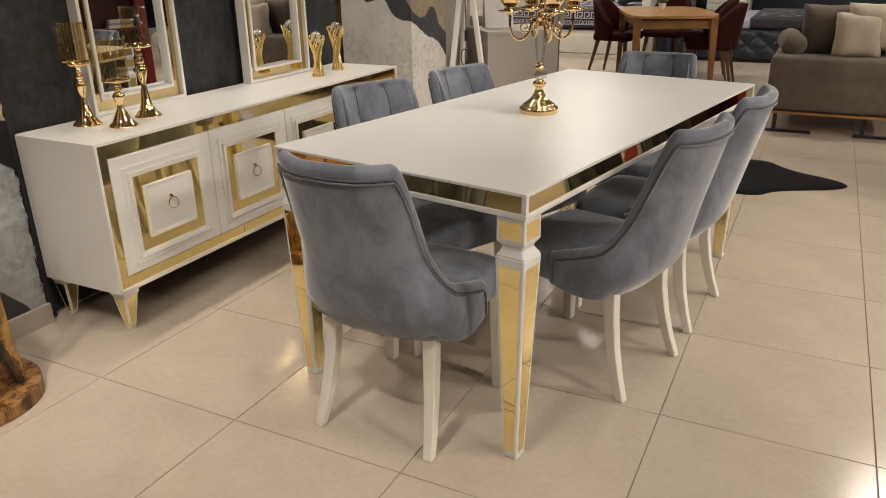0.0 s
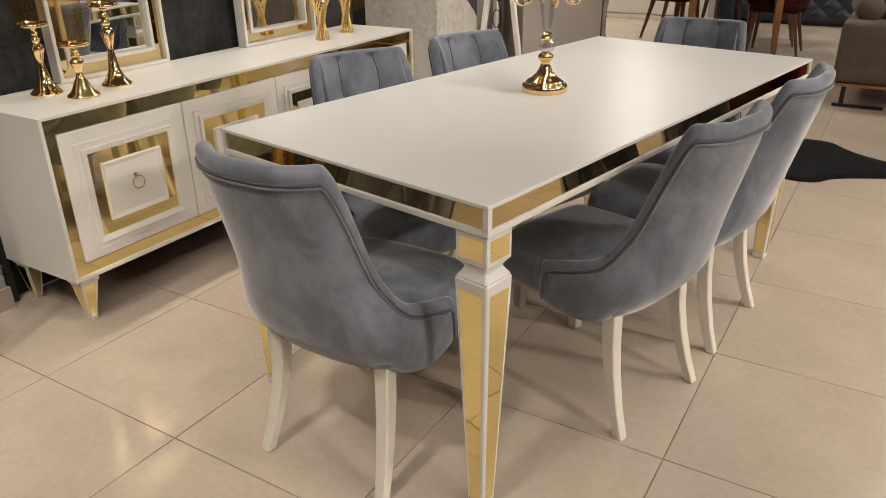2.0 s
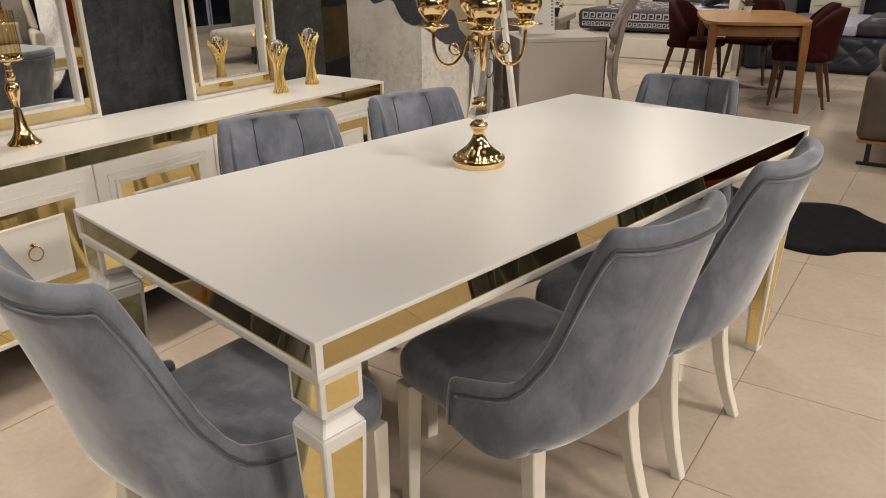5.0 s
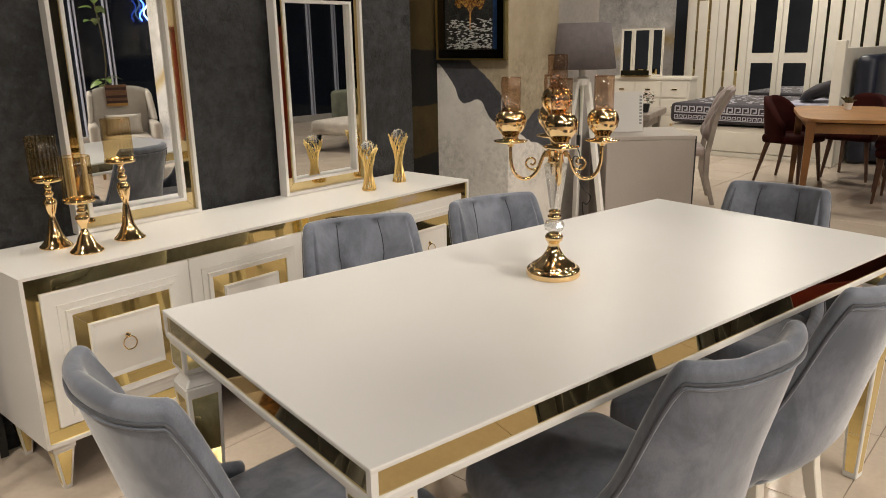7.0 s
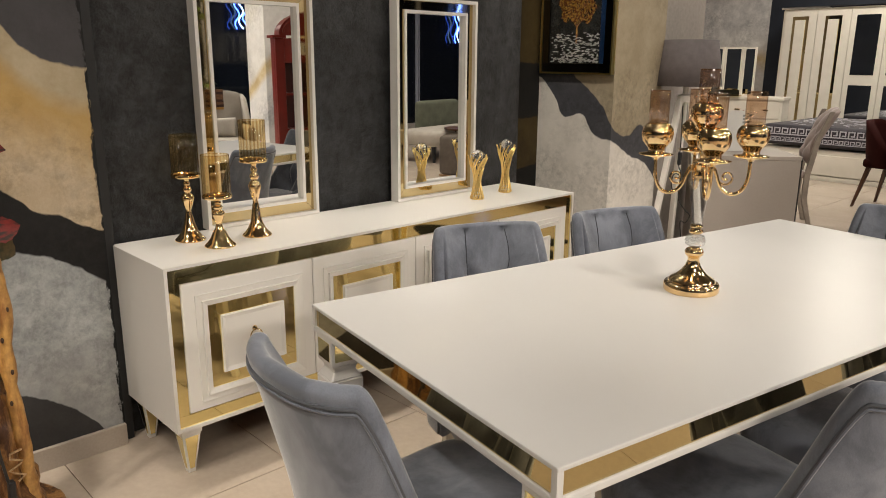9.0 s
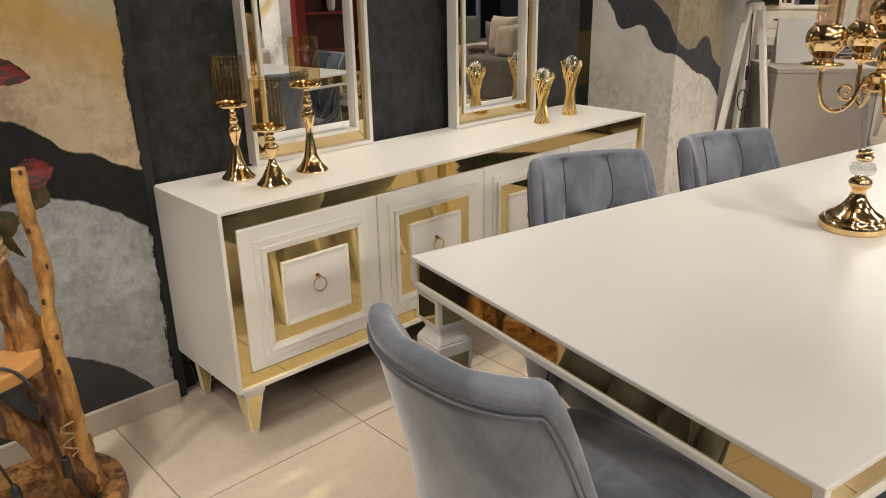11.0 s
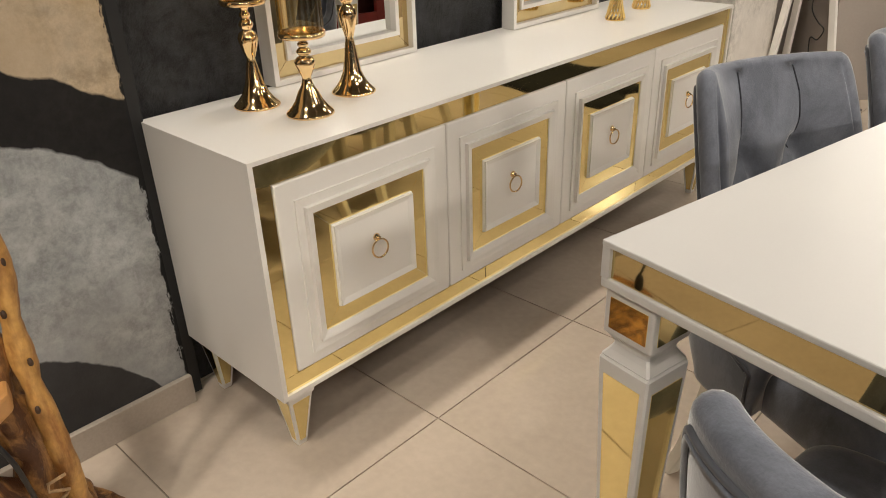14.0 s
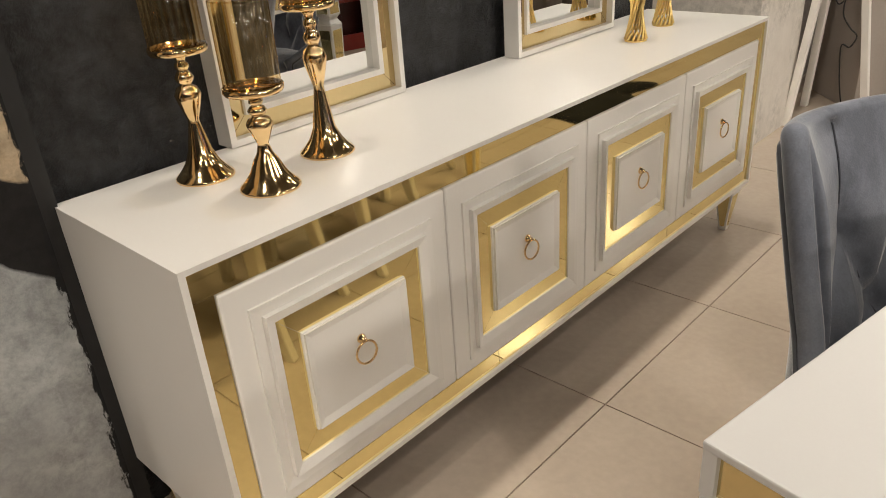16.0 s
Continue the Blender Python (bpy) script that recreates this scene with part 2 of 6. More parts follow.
SEAM = material("seam_thread", (0.060, 0.064, 0.078), 0.9, vary=0.1)
PIPING = material("velvet_piping", (0.080, 0.084, 0.098), 0.8, vary=0.1, sheen=0.3, bump=0.1)
AMBER = glass("amber_glass", (0.965, 0.875, 0.65), 0.06, 1.48, 22, (0.83, 0.67, 0.42))
ROSE_GLASS = glass("rose_amber_glass", (0.86, 0.72, 0.60), 0.03, 1.50)
BALL = material("cut_crystal", (0.95, 0.95, 0.95), 0.05, vary=0.0)
BALL.node_tree.nodes["Principled BSDF"].inputs["Transmission Weight"].default_value = 0.93
BALL.node_tree.nodes["Principled BSDF"].inputs["IOR"].default_value = 1.52
APRON = material("apron_mirror", (0.56, 0.45, 0.23), 0.03, 1.0, vary=0.03, scale=2)
CRYSTAL = glass("crystal", (0.95, 0.95, 0.94), 0.0, 1.62)
TILE = material("porcelain_tile", (0.543, 0.460, 0.377), 0.17, vary=0.06, scale=3.0, bump=0.03, fine=45, rvary=0.07, second=(0.451, 0.370, 0.296), soft=0.55, rugged=0.66)
GROUT = material("grout", (0.24, 0.20, 0.16), 0.9, vary=0.2)
BOUNCE_DARK = material("bounce_dark", (0.10, 0.060, 0.034), 0.7, vary=0.2, scale=20)
SKIRT = material("skirting_tile", (0.42, 0.36, 0.30), 0.4, vary=0.08, scale=4)
CHARCOAL = material("charcoal_stucco", (0.031, 0.032, 0.035), 0.46, vary=0.6, scale=15, bump=1.0, fine=40, second=(0.0030, 0.0032, 0.0038), rvary=0.22, soft=0.20, swirl=0.25, rugged=0.78, relief=0.020)
CHARCOAL_EDGE = material("charcoal_edge", (0.011, 0.011, 0.012), 0.6, vary=0.25, scale=12, bump=0.3, fine=40)
NAVY_WALL = material("navy_wall", (0.010, 0.014, 0.024), 0.7, vary=0.2, scale=3)
PLASTER = material("plaster", (0.33, 0.30, 0.275), 0.8, vary=0.12, scale=2.5, bump=0.2, fine=40)
CEILING = material("ceiling_paint", (0.07, 0.07, 0.07), 0.9, vary=0.1, scale=2)
PANEL_GLOW = glow("panel_diffuser", (1.0, 0.92, 0.80), 6.0)
BLACK = material("black_plastic", (0.012, 0.012, 0.013), 0.45, vary=0.2)
BARK = material("driftwood", (0.36, 0.175, 0.050), 0.50, vary=0.35, scale=13, bump=1.0, fine=60, second=(0.085, 0.030, 0.009), coat=0.08, soft=0.16, stretch=(2.0, 2.0, 0.35), swirl=0.5, rugged=0.68, relief=0.006, rvary=0.1)
STICK = material("peeled_stick", (0.56, 0.31, 0.090), 0.46, vary=0.3, scale=10, bump=0.8, fine=60, second=(0.25, 0.105, 0.026), coat=0.12, soft=0.22, stretch=(2.0, 2.0, 0.5), swirl=0.4, rugged=0.66, relief=0.003)
KNOT = material("wood_knot", (0.045, 0.020, 0.008), 0.6, vary=0.3)
PINE = material("pine_board", (0.52, 0.26, 0.085), 0.4, vary=0.15, scale=5, bump=0.1, fine=50, coat=0.3)
OAK = material("honey_oak", (0.31, 0.15, 0.045), 0.4, vary=0.2, scale=6, bump=0.1, coat=0.2)
WALNUT = material("dark_walnut", (0.075, 0.032, 0.014), 0.45, vary=0.2, scale=8)
OAK_DARK = material("amber_oak", (0.20, 0.082, 0.020), 0.4, vary=0.2, scale=6, bump=0.1, coat=0.2)
MAROON = material("maroon_velvet", (0.026, 0.0045, 0.0035), 0.8, vary=0.25, scale=6, bump=0.2, spec=0.08)
TAUPE = material("taupe_fabric", (0.125, 0.10, 0.08), 0.9, vary=0.15, scale=10, bump=0.4, fine=300)
CUSHION = material("beige_cushion", (0.40, 0.33, 0.26), 0.9, vary=0.1, scale=8, bump=0.4, fine=250)
NAVY = material("navy_upholstery", (0.009, 0.012, 0.024), 0.42, vary=0.3)
HIDE = material("black_hide", (0.0055, 0.0055, 0.0065), 0.85, spec=0.12, vary=0.4, scale=20, bump=0.6, fine=200)
GREY_WOOD = material("grey_washed_wood", (0.26, 0.22, 0.185), 0.55, vary=0.18, scale=8, bump=0.15)
TUFT = material("blush_tufting", (0.30, 0.24, 0.22), 0.85, vary=0.15, sheen=0.4)
PLINTH = material("taupe_plinth", (0.40, 0.355, 0.315), 0.55, vary=0.04, scale=2)
SHADE = material("grey_lampshade", (0.135, 0.118, 0.120), 0.9, vary=0.08, scale=30, bump=0.3, fine=250)
LAMP_WHITE = material("lamp_leg_white", (0.84, 0.81, 0.76), 0.4, vary=0.04)
BED_WHITE = material("bed_white", (0.68, 0.64, 0.56), 0.4, vary=0.03)
BED_COVER = material("plum_bedcover", (0.022, 0.018, 0.026), 0.7, vary=0.3, scale=14, sheen=0.2)
BED_PATTERN = material("silver_pattern", (0.42, 0.41, 0.45), 0.6, vary=0.1)
LILAC = material("lilac_sheet", (0.36, 0.36, 0.45), 0.8, vary=0.06)
DARK_GLASS = material("night_window", (0.006, 0.008, 0.013), 0.04, vary=0.1)
MULLION = material("window_mullion", (0.34, 0.35, 0.43), 0.35, 0.0, vary=0.05)
RED = material("red_lacquer", (0.20, 0.016, 0.011), 0.35, vary=0.15)
OLIVE = material("grey_green_fabric", (0.10, 0.105, 0.075), 0.9, vary=0.15)
BEIGE = material("beige_upholstery", (0.44, 0.40, 0.35), 0.9, vary=0.08, bump=0.3, fine=250)
LEAF_RED = material("red_leaf", (0.17, 0.010, 0.006), 0.5, vary=0.4, scale=45, second=(0.022, 0.010, 0.006), soft=0.14, stretch=(1.0, 0.5, 2.4))
LEAF_GREEN = material("olive_leaf", (0.085, 0.060, 0.022), 0.5, vary=0.3, scale=35, second=(0.030, 0.034, 0.014), soft=0.16)
BLOSSOM_RED = material("red_blossom", (0.20, 0.035, 0.03), 0.6, vary=0.3, scale=60)
FRESH_GREEN = material("fresh_leaf", (0.10, 0.16, 0.03), 0.5, vary=0.3, scale=30)
ROPE = material("jute_rope", (0.42, 0.27, 0.14), 0.9, vary=0.25, scale=60, bump=0.6)
PAPER = material("sign_paper", (0.66, 0.64, 0.61), 0.5, vary=0.03)
STRIPE_DARK = material("throw_dark", (0.05, 0.025, 0.02), 0.9)
STRIPE_OCHRE = material("throw_ochre", (0.40, 0.22, 0.06), 0.9)
CARD_GREY = material("printed_grey", (0.22, 0.22, 0.22), 0.6)
SMOKED = material("smoked_mirror", (0.16, 0.14, 0.11), 0.04, 1.0, vary=0.05)
PIC_DARK = material("picture_dark", (0.026, 0.027, 0.026), 0.15, vary=0.3, scale=20, coat=0.8)
PIC_BLUE = material("picture_blue", (0.012, 0.032, 0.085), 0.15, vary=0.3, coat=0.8)
PIC_WHITE = material("picture_white", (0.62, 0.60, 0.57), 0.2, vary=0.1, coat=0.8)
PIC_GOLD = material("picture_gold_leaf", (0.60, 0.34, 0.075), 0.3, vary=0.3, scale=75, second=(0.20, 0.05, 0.018), soft=0.12, coat=0.5)


# ---- building helpers ----
def part(name, bm, mat, parent=None, label="", smooth=False):
    me = bpy.data.meshes.new(name)
    bm.normal_update()
    bm.to_mesh(me)
    bm.free()
    me.materials.append(mat)
    if smooth:
        me.shade_smooth()
    ob = new(name, me)
    if parent:
        ob.parent = parent
    return tagged(ob, label)


def thing(name, label, category, m=None, group="", kind=""):
    ob = new(name)
    ob.empty_display_size = 0.1
    if m is not None:
        ob.matrix_basis = m
    return tagged(ob, label, category, group, kind)


def solo(name, bm, mat, label, category, m=None, group="", kind="", smooth=False):
    ob = part(name, bm, mat, None, label, smooth)
    if m is not None:
        ob.matrix_basis = m
    return tagged(ob, "", category, group, kind)


def box(x0, x1, y0, y1, z0, z1, bevel=0.0, bm=None, segments=2):
    bm = bm or bmesh.new()
    vs = [bm.verts.new((x, y, z)) for x in (x0, x1) for y in (y0, y1) for z in (z0, z1)]
    faces = [bm.faces.new([vs[i] for i in q]) for q in ((0, 1, 3, 2), (4, 6, 7, 5), (0, 4, 5, 1), (2, 3, 7, 6), (0, 2, 6, 4), (1, 5, 7, 3))]
    if bevel:
        edges = list({e for f in faces for e in f.edges})
        bmesh.ops.bevel(bm, geom=edges, offset=bevel, segments=segments, profile=0.5, affect="EDGES", clamp_overlap=True)
    return bm


def prism(bottom, top, bm=None, bevel=0.0):
    """A solid between two polygons of equal length (lists of points)."""
    bm = bm or bmesh.new()
    a, b = [bm.verts.new(p) for p in bottom], [bm.verts.new(p) for p in top]
    n = len(a)
    faces = [bm.faces.new(a[::-1]), bm.faces.new(b)]
    faces += [bm.faces.new((a[i], a[(i + 1) % n], b[(i + 1) % n], b[i])) for i in range(n)]
    if bevel:
        edges = list({e for f in faces for e in f.edges})
        bmesh.ops.bevel(bm, geom=edges, offset=bevel, segments=2, profile=0.5, affect="EDGES", clamp_overlap=True)
    return bm


def lathe(profile, n=32, bm=None, centre=(0, 0, 0), ribs=0, depth=0.0):
    """A turned solid from (radius, height) pairs; ribs gives fluted sides."""
    bm = bm or bmesh.new()
    rings = []
    for r, z in profile:
        ring = []
        for i in range(n):
            a = 2 * math.pi * i / n
            rr = r * (1 + depth * math.cos(ribs * a)) if ribs else r
            ring.append(bm.verts.new((centre[0] + rr * math.cos(a), centre[1] + rr * math.sin(a), centre[2] + z)))
        rings.append(ring)
    for a, b in zip(rings, rings[1:]):
        for i in range(n):
            bm.faces.new((a[i], a[(i + 1) % n], b[(i + 1) % n], b[i]))
    if profile[0][0] > 1e-5:
        bm.faces.new(rings[0][::-1])
    if profile[-1][0] > 1e-5:
        bm.faces.new(rings[-1])
    return bm


def open_tube(r, z0, z1, x, y, n=32):
    """A thin open glass cylinder with a rounded lip."""
    bm = lathe([(0.0, z0), (r, z0 + 0.001), (r, z1), (r - 0.0012, z1 + 0.001), (r - 0.0012, z1 - 0.002)], n, None, (x, y, 0))
    bmesh.ops.delete(bm, geom=[f for f in bm.faces if len(f.verts) == n], context="FACES_ONLY")
    return bm


def smooth_path(points, steps=8):
    """A Catmull-Rom line through the points."""
    pts = [Vector(p) for p in points]
    pts = [2 * pts[0] - pts[1]] + pts + [2 * pts[-1] - pts[-2]]
    out = []
    for i in range(1, len(pts) - 2):
        p0, p1, p2, p3 = pts[i - 1:i + 3]
        for k in range(steps):
            t = k / steps
            out.append(0.5 * ((2 * p1) + (p2 - p0) * t + (2 * p0 - 5 * p1 + 4 * p2 - p3) * t * t + (3 * p1 - p0 - 3 * p2 + p3) * t ** 3))
    out.append(pts[-2])
    return out


def tube(points, radius, n=8, bm=None, closed=False, jitter=0.0):
    """A round bar along points; radius is a number or one for each point."""
    bm = bm or bmesh.new()
    pts = [Vector(p) for p in points]
    rings, up = [], Vector((0.31, 0.17, 0.93))
    for i, p in enumerate(pts):
        if closed:
            d = pts[(i + 1) % len(pts)] - pts[i - 1]
        else:
            d = pts[min(i + 1, len(pts) - 1)] - pts[max(i - 1, 0)]
        d.normalize()
        s = d.cross(up)
        if s.length < 1e-3:
            s = d.orthogonal()
        s.normalize()
        up = s.cross(d).normalized()
        r = radius[i] if isinstance(radius, (list, tuple)) else radius
        ring = []
        for k in range(n):
            a = 2 * math.pi * k / n
            at = p + s * math.cos(a) * r + up * math.sin(a) * r
            rr = r * (1 + jitter * (noise.noise(at * 14) + 0.45 * noise.noise(at * 38))) if jitter else r
            ring.append(bm.verts.new(p + s * math.cos(a) * rr + up * math.sin(a) * rr))
        rings.append(ring)
    pairs = list(zip(rings, rings[1:])) + ([(rings[-1], rings[0])] if closed else [])
    for a, b in pairs:
        for k in range(n):
            bm.faces.new((a[k], a[(k + 1) % n], b[(k + 1) % n], b[k]))
    if not closed:
        bm.faces.new(rings[0][::-1])
        bm.faces.new(rings[-1])
    return bm


def square_bar(points, sizes, bm=None):
    """A square-section bar upright along points; sizes are side lengths."""
    bm = bm or bmesh.new()
    rings = []
    for (x, y, z), s in zip(points, sizes):
        h = s / 2
        rings.append([bm.verts.new((x + a * h, y + b * h, z)) for a, b in ((-1, -1), (1, -1), (1, 1), (-1, 1))])
    for a, b in zip(rings, rings[1:]):
        for k in range(4):
            bm.faces.new((a[k], a[(k + 1) % 4], b[(k + 1) % 4], b[k]))
    bm.faces.new(rings[0][::-1])
    bm.faces.new(rings[-1])
    bmesh.ops.bevel(bm, geom=[e for e in bm.edges], offset=0.003, segments=1, affect="EDGES", clamp_overlap=True)
    return bm


def frame_bars(name, mat, parent, label, y0, y1, z0, z1, w, x0, x1, slope=0.0):
    """The four mitred bars of a frame, each a part of its own."""
    o = [(y0, z0), (y1, z0), (y1, z1), (y0, z1)]
    i = [(y0 + w, z0 + w), (y1 - w, z0 + w), (y1 - w, z1 - w), (y0 + w, z1 - w)]
    for k in range(4):
        quad = [o[k], o[(k + 1) % 4], i[(k + 1) % 4], i[k]]
        mid = (sum(q[0] for q in quad) / 4, sum(q[1] for q in quad) / 4)
        quad = [(mid[0] + (q[0] - mid[0]) * 0.998, mid[1] + (q[1] - mid[1]) * 0.998) for q in quad]
        part(name, prism([(x0, *q) for q in quad], [(x1, *quad[0]), (x1, *quad[1]), (x1 - slope, *quad[2]), (x1 - slope, *quad[3])]), mat, parent, label)


def face_frame(y0, y1, z0, z1, w, x0, x1, bm=None, slope=0.0):
    """Four mitred bars round a rectangle in the y-z plane, w wide, from depth x0 to x1 (x1 - slope at the inner edge)."""
    bm = bm or bmesh.new()
    o = [(y0, z0), (y1, z0), (y1, z1), (y0, z1)]
    i = [(y0 + w, z0 + w), (y1 - w, z0 + w), (y1 - w, z1 - w), (y0 + w, z1 - w)]
    for k in range(4):
        n = (k + 1) % 4
        quad = [o[k], o[n], i[n], i[k]]
        prism([(x0, *q) for q in quad], [(x1, *quad[0]), (x1, *quad[1]), (x1 - slope, *quad[2]), (x1 - slope, *quad[3])], bm)
    return bm


# ---- structure ----
def tagged_structure(name, bm, mat, label, category):
    return tagged(part(name, bm, mat, None, label), category=category, kind="structure")


X0, X1, Y0, Y1 = -7.2, 6.0, -4.0, 13.2
floor = tagged_structure("floor", box(X0, X1, Y0, Y1, -0.12, -0.004), GROUT, "beige polished porcelain tile floor with thin dark joints", "floor")
ceiling = tagged_structure("ceiling", box(X0, X1, Y0, Y1, CEIL, CEIL + 0.15), CEILING, "dark painted showroom ceiling", "ceiling")

WALL = -3.044
mural_left = mural("mural_left", [
    (((0.6, 1.75), (1.2, 1.62), (1.5, 1.50), (1.60, 1.39), (1.66, 1.357), (1.79, 1.33)), (0.40, 0.32, 0.20), (0.50, 0.42, 0.29), 0.004),
    (((0.6, 1.64), (1.2, 1.50), (1.5, 1.37), (1.60, 1.275), (1.66, 1.235), (1.79, 1.20)), (0.45, 0.285, 0.095), (0.49, 0.335, 0.14), 0.035),
    (((0.6, 1.42), (1.2, 1.30), (1.50, 1.16), (1.69, 1.08), (1.79, 1.0)), (0.47, 0.365, 0.24), (0.56, 0.46, 0.335), 0.10),
    (((0.6, 1.12), (1.2, 1.06), (1.44, 0.985), (1.53, 0.93), (1.577, 0.88), (1.65, 0.862), (1.70, 0.826), (1.79, 0.792)), (0.013, 0.012, 0.012), (0.019, 0.0175, 0.0175), 0.003),
    (((0.6, 0.66), (1.2, 0.74), (1.45, 0.768), (1.55, 0.745), (1.66, 0.695), (1.73, 0.64), (1.79, 0.60)), (0.31, 0.325, 0.33), (0.47, 0.485, 0.48), 0.004),
    (((0.6, 0.42), (1.2, 0.41), (1.79, 0.42)), (0.285, 0.29, 0.29), (0.42, 0.42, 0.41), 0.05),
    (((0.6, 0.20), (1.1, 0.32), (1.3, 0.325), (1.456, 0.285), (1.55, 0.233), (1.62, 0.177), (1.68, 0.11), (1.72, 0.04), (1.79, -0.2)), (0.040, 0.038, 0.038), (0.052, 0.050, 0.050), 0.003),
], ((0.060, 0.058, 0.062), (0.075, 0.072, 0.078)), edge=1.768)
tagged_structure("wall_mural", box(WALL - 0.2, -2.985, Y0, 1.775, 0, CEIL), mural_left, "plaster wall with painted ochre, black and grey waves", "wall")
tagged_structure("wall_edge_trim", box(WALL - 0.2, -3.0, 1.777, 1.808, 0, CEIL), CHARCOAL_EDGE, "dark brushed edge strip of the feature wall", "wall trim")
tagged_structure("wall_charcoal", box(WALL - 0.2, WALL, 1.81, 3.97, 0, CEIL), CHARCOAL, "charcoal stucco feature wall behind the sideboard", "wall")
tagged_structure("baseboard", box(-2.983, -2.966, Y0, 1.773, 0, 0.08, 0.002), SKIRT, "beige tile skirting board", "skirting")

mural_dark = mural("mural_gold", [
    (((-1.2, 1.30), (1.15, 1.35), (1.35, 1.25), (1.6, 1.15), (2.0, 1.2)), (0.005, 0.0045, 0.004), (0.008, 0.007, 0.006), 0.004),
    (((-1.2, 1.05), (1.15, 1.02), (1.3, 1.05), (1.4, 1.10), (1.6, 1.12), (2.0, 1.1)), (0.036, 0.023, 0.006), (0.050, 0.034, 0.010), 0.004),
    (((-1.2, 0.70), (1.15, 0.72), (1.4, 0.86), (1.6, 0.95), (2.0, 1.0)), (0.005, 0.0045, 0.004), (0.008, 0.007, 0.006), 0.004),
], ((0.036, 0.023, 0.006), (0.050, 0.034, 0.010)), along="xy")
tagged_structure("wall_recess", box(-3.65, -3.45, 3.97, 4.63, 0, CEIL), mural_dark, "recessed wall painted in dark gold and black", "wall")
tagged_structure("wall_recess_side", box(-3.45, WALL - 0.21, 3.80, 3.965, 0, CEIL), CHARCOAL, "end of the charcoal feature wall", "wall")

mural_col = mural("mural_column", [
    (((0.6, 2.0), (1.1, 1.9), (1.45, 1.28), (1.55, 1.21), (1.63, 1.14), (1.67, 1.10), (1.75, 0.985), (1.90, 0.93), (2.05, 0.99), (2.15, 0.86), (2.4, 0.75)), (0.055, 0.055, 0.062), (0.075, 0.075, 0.084), 0.004),
    (((0.6, 1.5), (1.12, 1.30), (1.23, 1.236), (1.32, 1.133), (1.385, 1.037), (1.52, 1.055), (1.57, 0.99), (1.62, 0.934), (1.74, 0.91), (1.94, 0.81), (2.13, 0.74), (2.4, 0.3)), (0.66, 0.62, 0.565), (0.74, 0.70, 0.645), 0.004),
], ((0.29, 0.238, 0.160), (0.37, 0.31, 0.22)), along="xy")
tagged_structure("wall_column", box(-3.65, -2.90, 4.632, 5.15, 0, CEIL), mural_col, "square column painted with cream and slate waves", "column")
tagged_structure("wall_column_back", box(-3.65, -3.05, 5.152, 5.9, 0, CEIL), PLASTER, "taupe plaster wall behind the floor lamp", "wall")
tagged_structure("baseboard_column", box(-3.05, -3.035, 5.16, 5.9, 0, 0.08), SKIRT, "beige tile skirting board", "skirting")
marble = mural("mural_far", [
    (((-4.0, 1.2), (5.5, 1.75), (6.2, 1.60), (6.8, 1.85), (7.6, 1.55), (12, 1.3)), (0.50, 0.48, 0.46), (0.70, 0.68, 0.65), 0.08),
    (((-4.0, 0.9), (5.5, 1.45), (6.2, 1.30), (6.8, 1.55), (7.6, 1.30), (12, 1.0)), (0.50, 0.37, 0.18), (0.60, 0.50, 0.34), 0.07),
    (((-4.0, 0.7), (5.5, 1.25), (6.2, 1.15), (6.8, 1.35), (7.6, 1.1), (12, 0.8)), (0.52, 0.49, 0.47), (0.64, 0.61, 0.58), 0.1),
], ((0.42, 0.41, 0.41), (0.66, 0.64, 0.62)), along="xy")
tagged_structure("wall_far_marble", box(X0, -5.72, Y1 - 0.2, Y1, 0, CEIL), marble, "far wall painted like pale marble", "wall")
tagged_structure("wall_north", box(-5.72, X1, Y1 - 0.2, Y1, 0, CEIL), NAVY_WALL, "dark navy back wall of the showroom", "wall")
tagged_structure("wall_west", box(X0 - 0.2, X0, Y0, Y1, 0, CEIL), PLASTER, "plain plaster side wall", "wall")
tagged_structure("wall_west_inner", box(X0, -3.66, 5.0, 5.15, 0, CEIL), NAVY_WALL, "dark partition beside the column", "wall")
tagged_structure("wall_south", box(X0, X1, Y0 - 0.2, Y0, 0, CEIL), NAVY_WALL, "dark painted wall", "wall")

# window front on the street side: dark panes between slim mullions
tagged_structure("wall_east", box(X1 - 0.2, X1, Y0, Y1, 0, 0.12), PLASTER, "low sill under the shop window", "wall")
win = tagged(new("window_1"), "tall shop window with dark night panes", "window", kind="structure")
for k in range(11):
    ya = Y0 + 0.1 + k * 1.55
    part("pane", box(X1 - 0.12, X1 - 0.10, ya + 0.003, ya + 1.547, 0.12, CEIL), DARK_GLASS, win)
for ym in (-3.2, -1.7, -0.2, 1.3, 2.8, 4.3, 5.2, 6.08, 6.58, 8.1, 9.4, 10.40, 11.02, 12.3):
    for off in (-0.028, 0.028):
        part("mullion", box(X1 - 0.17, X1 - 0.125, ym + off - 0.010, ym + off + 0.010, 0.12, CEIL, 0.002), MULLION, win, "slim pale metal mullion")
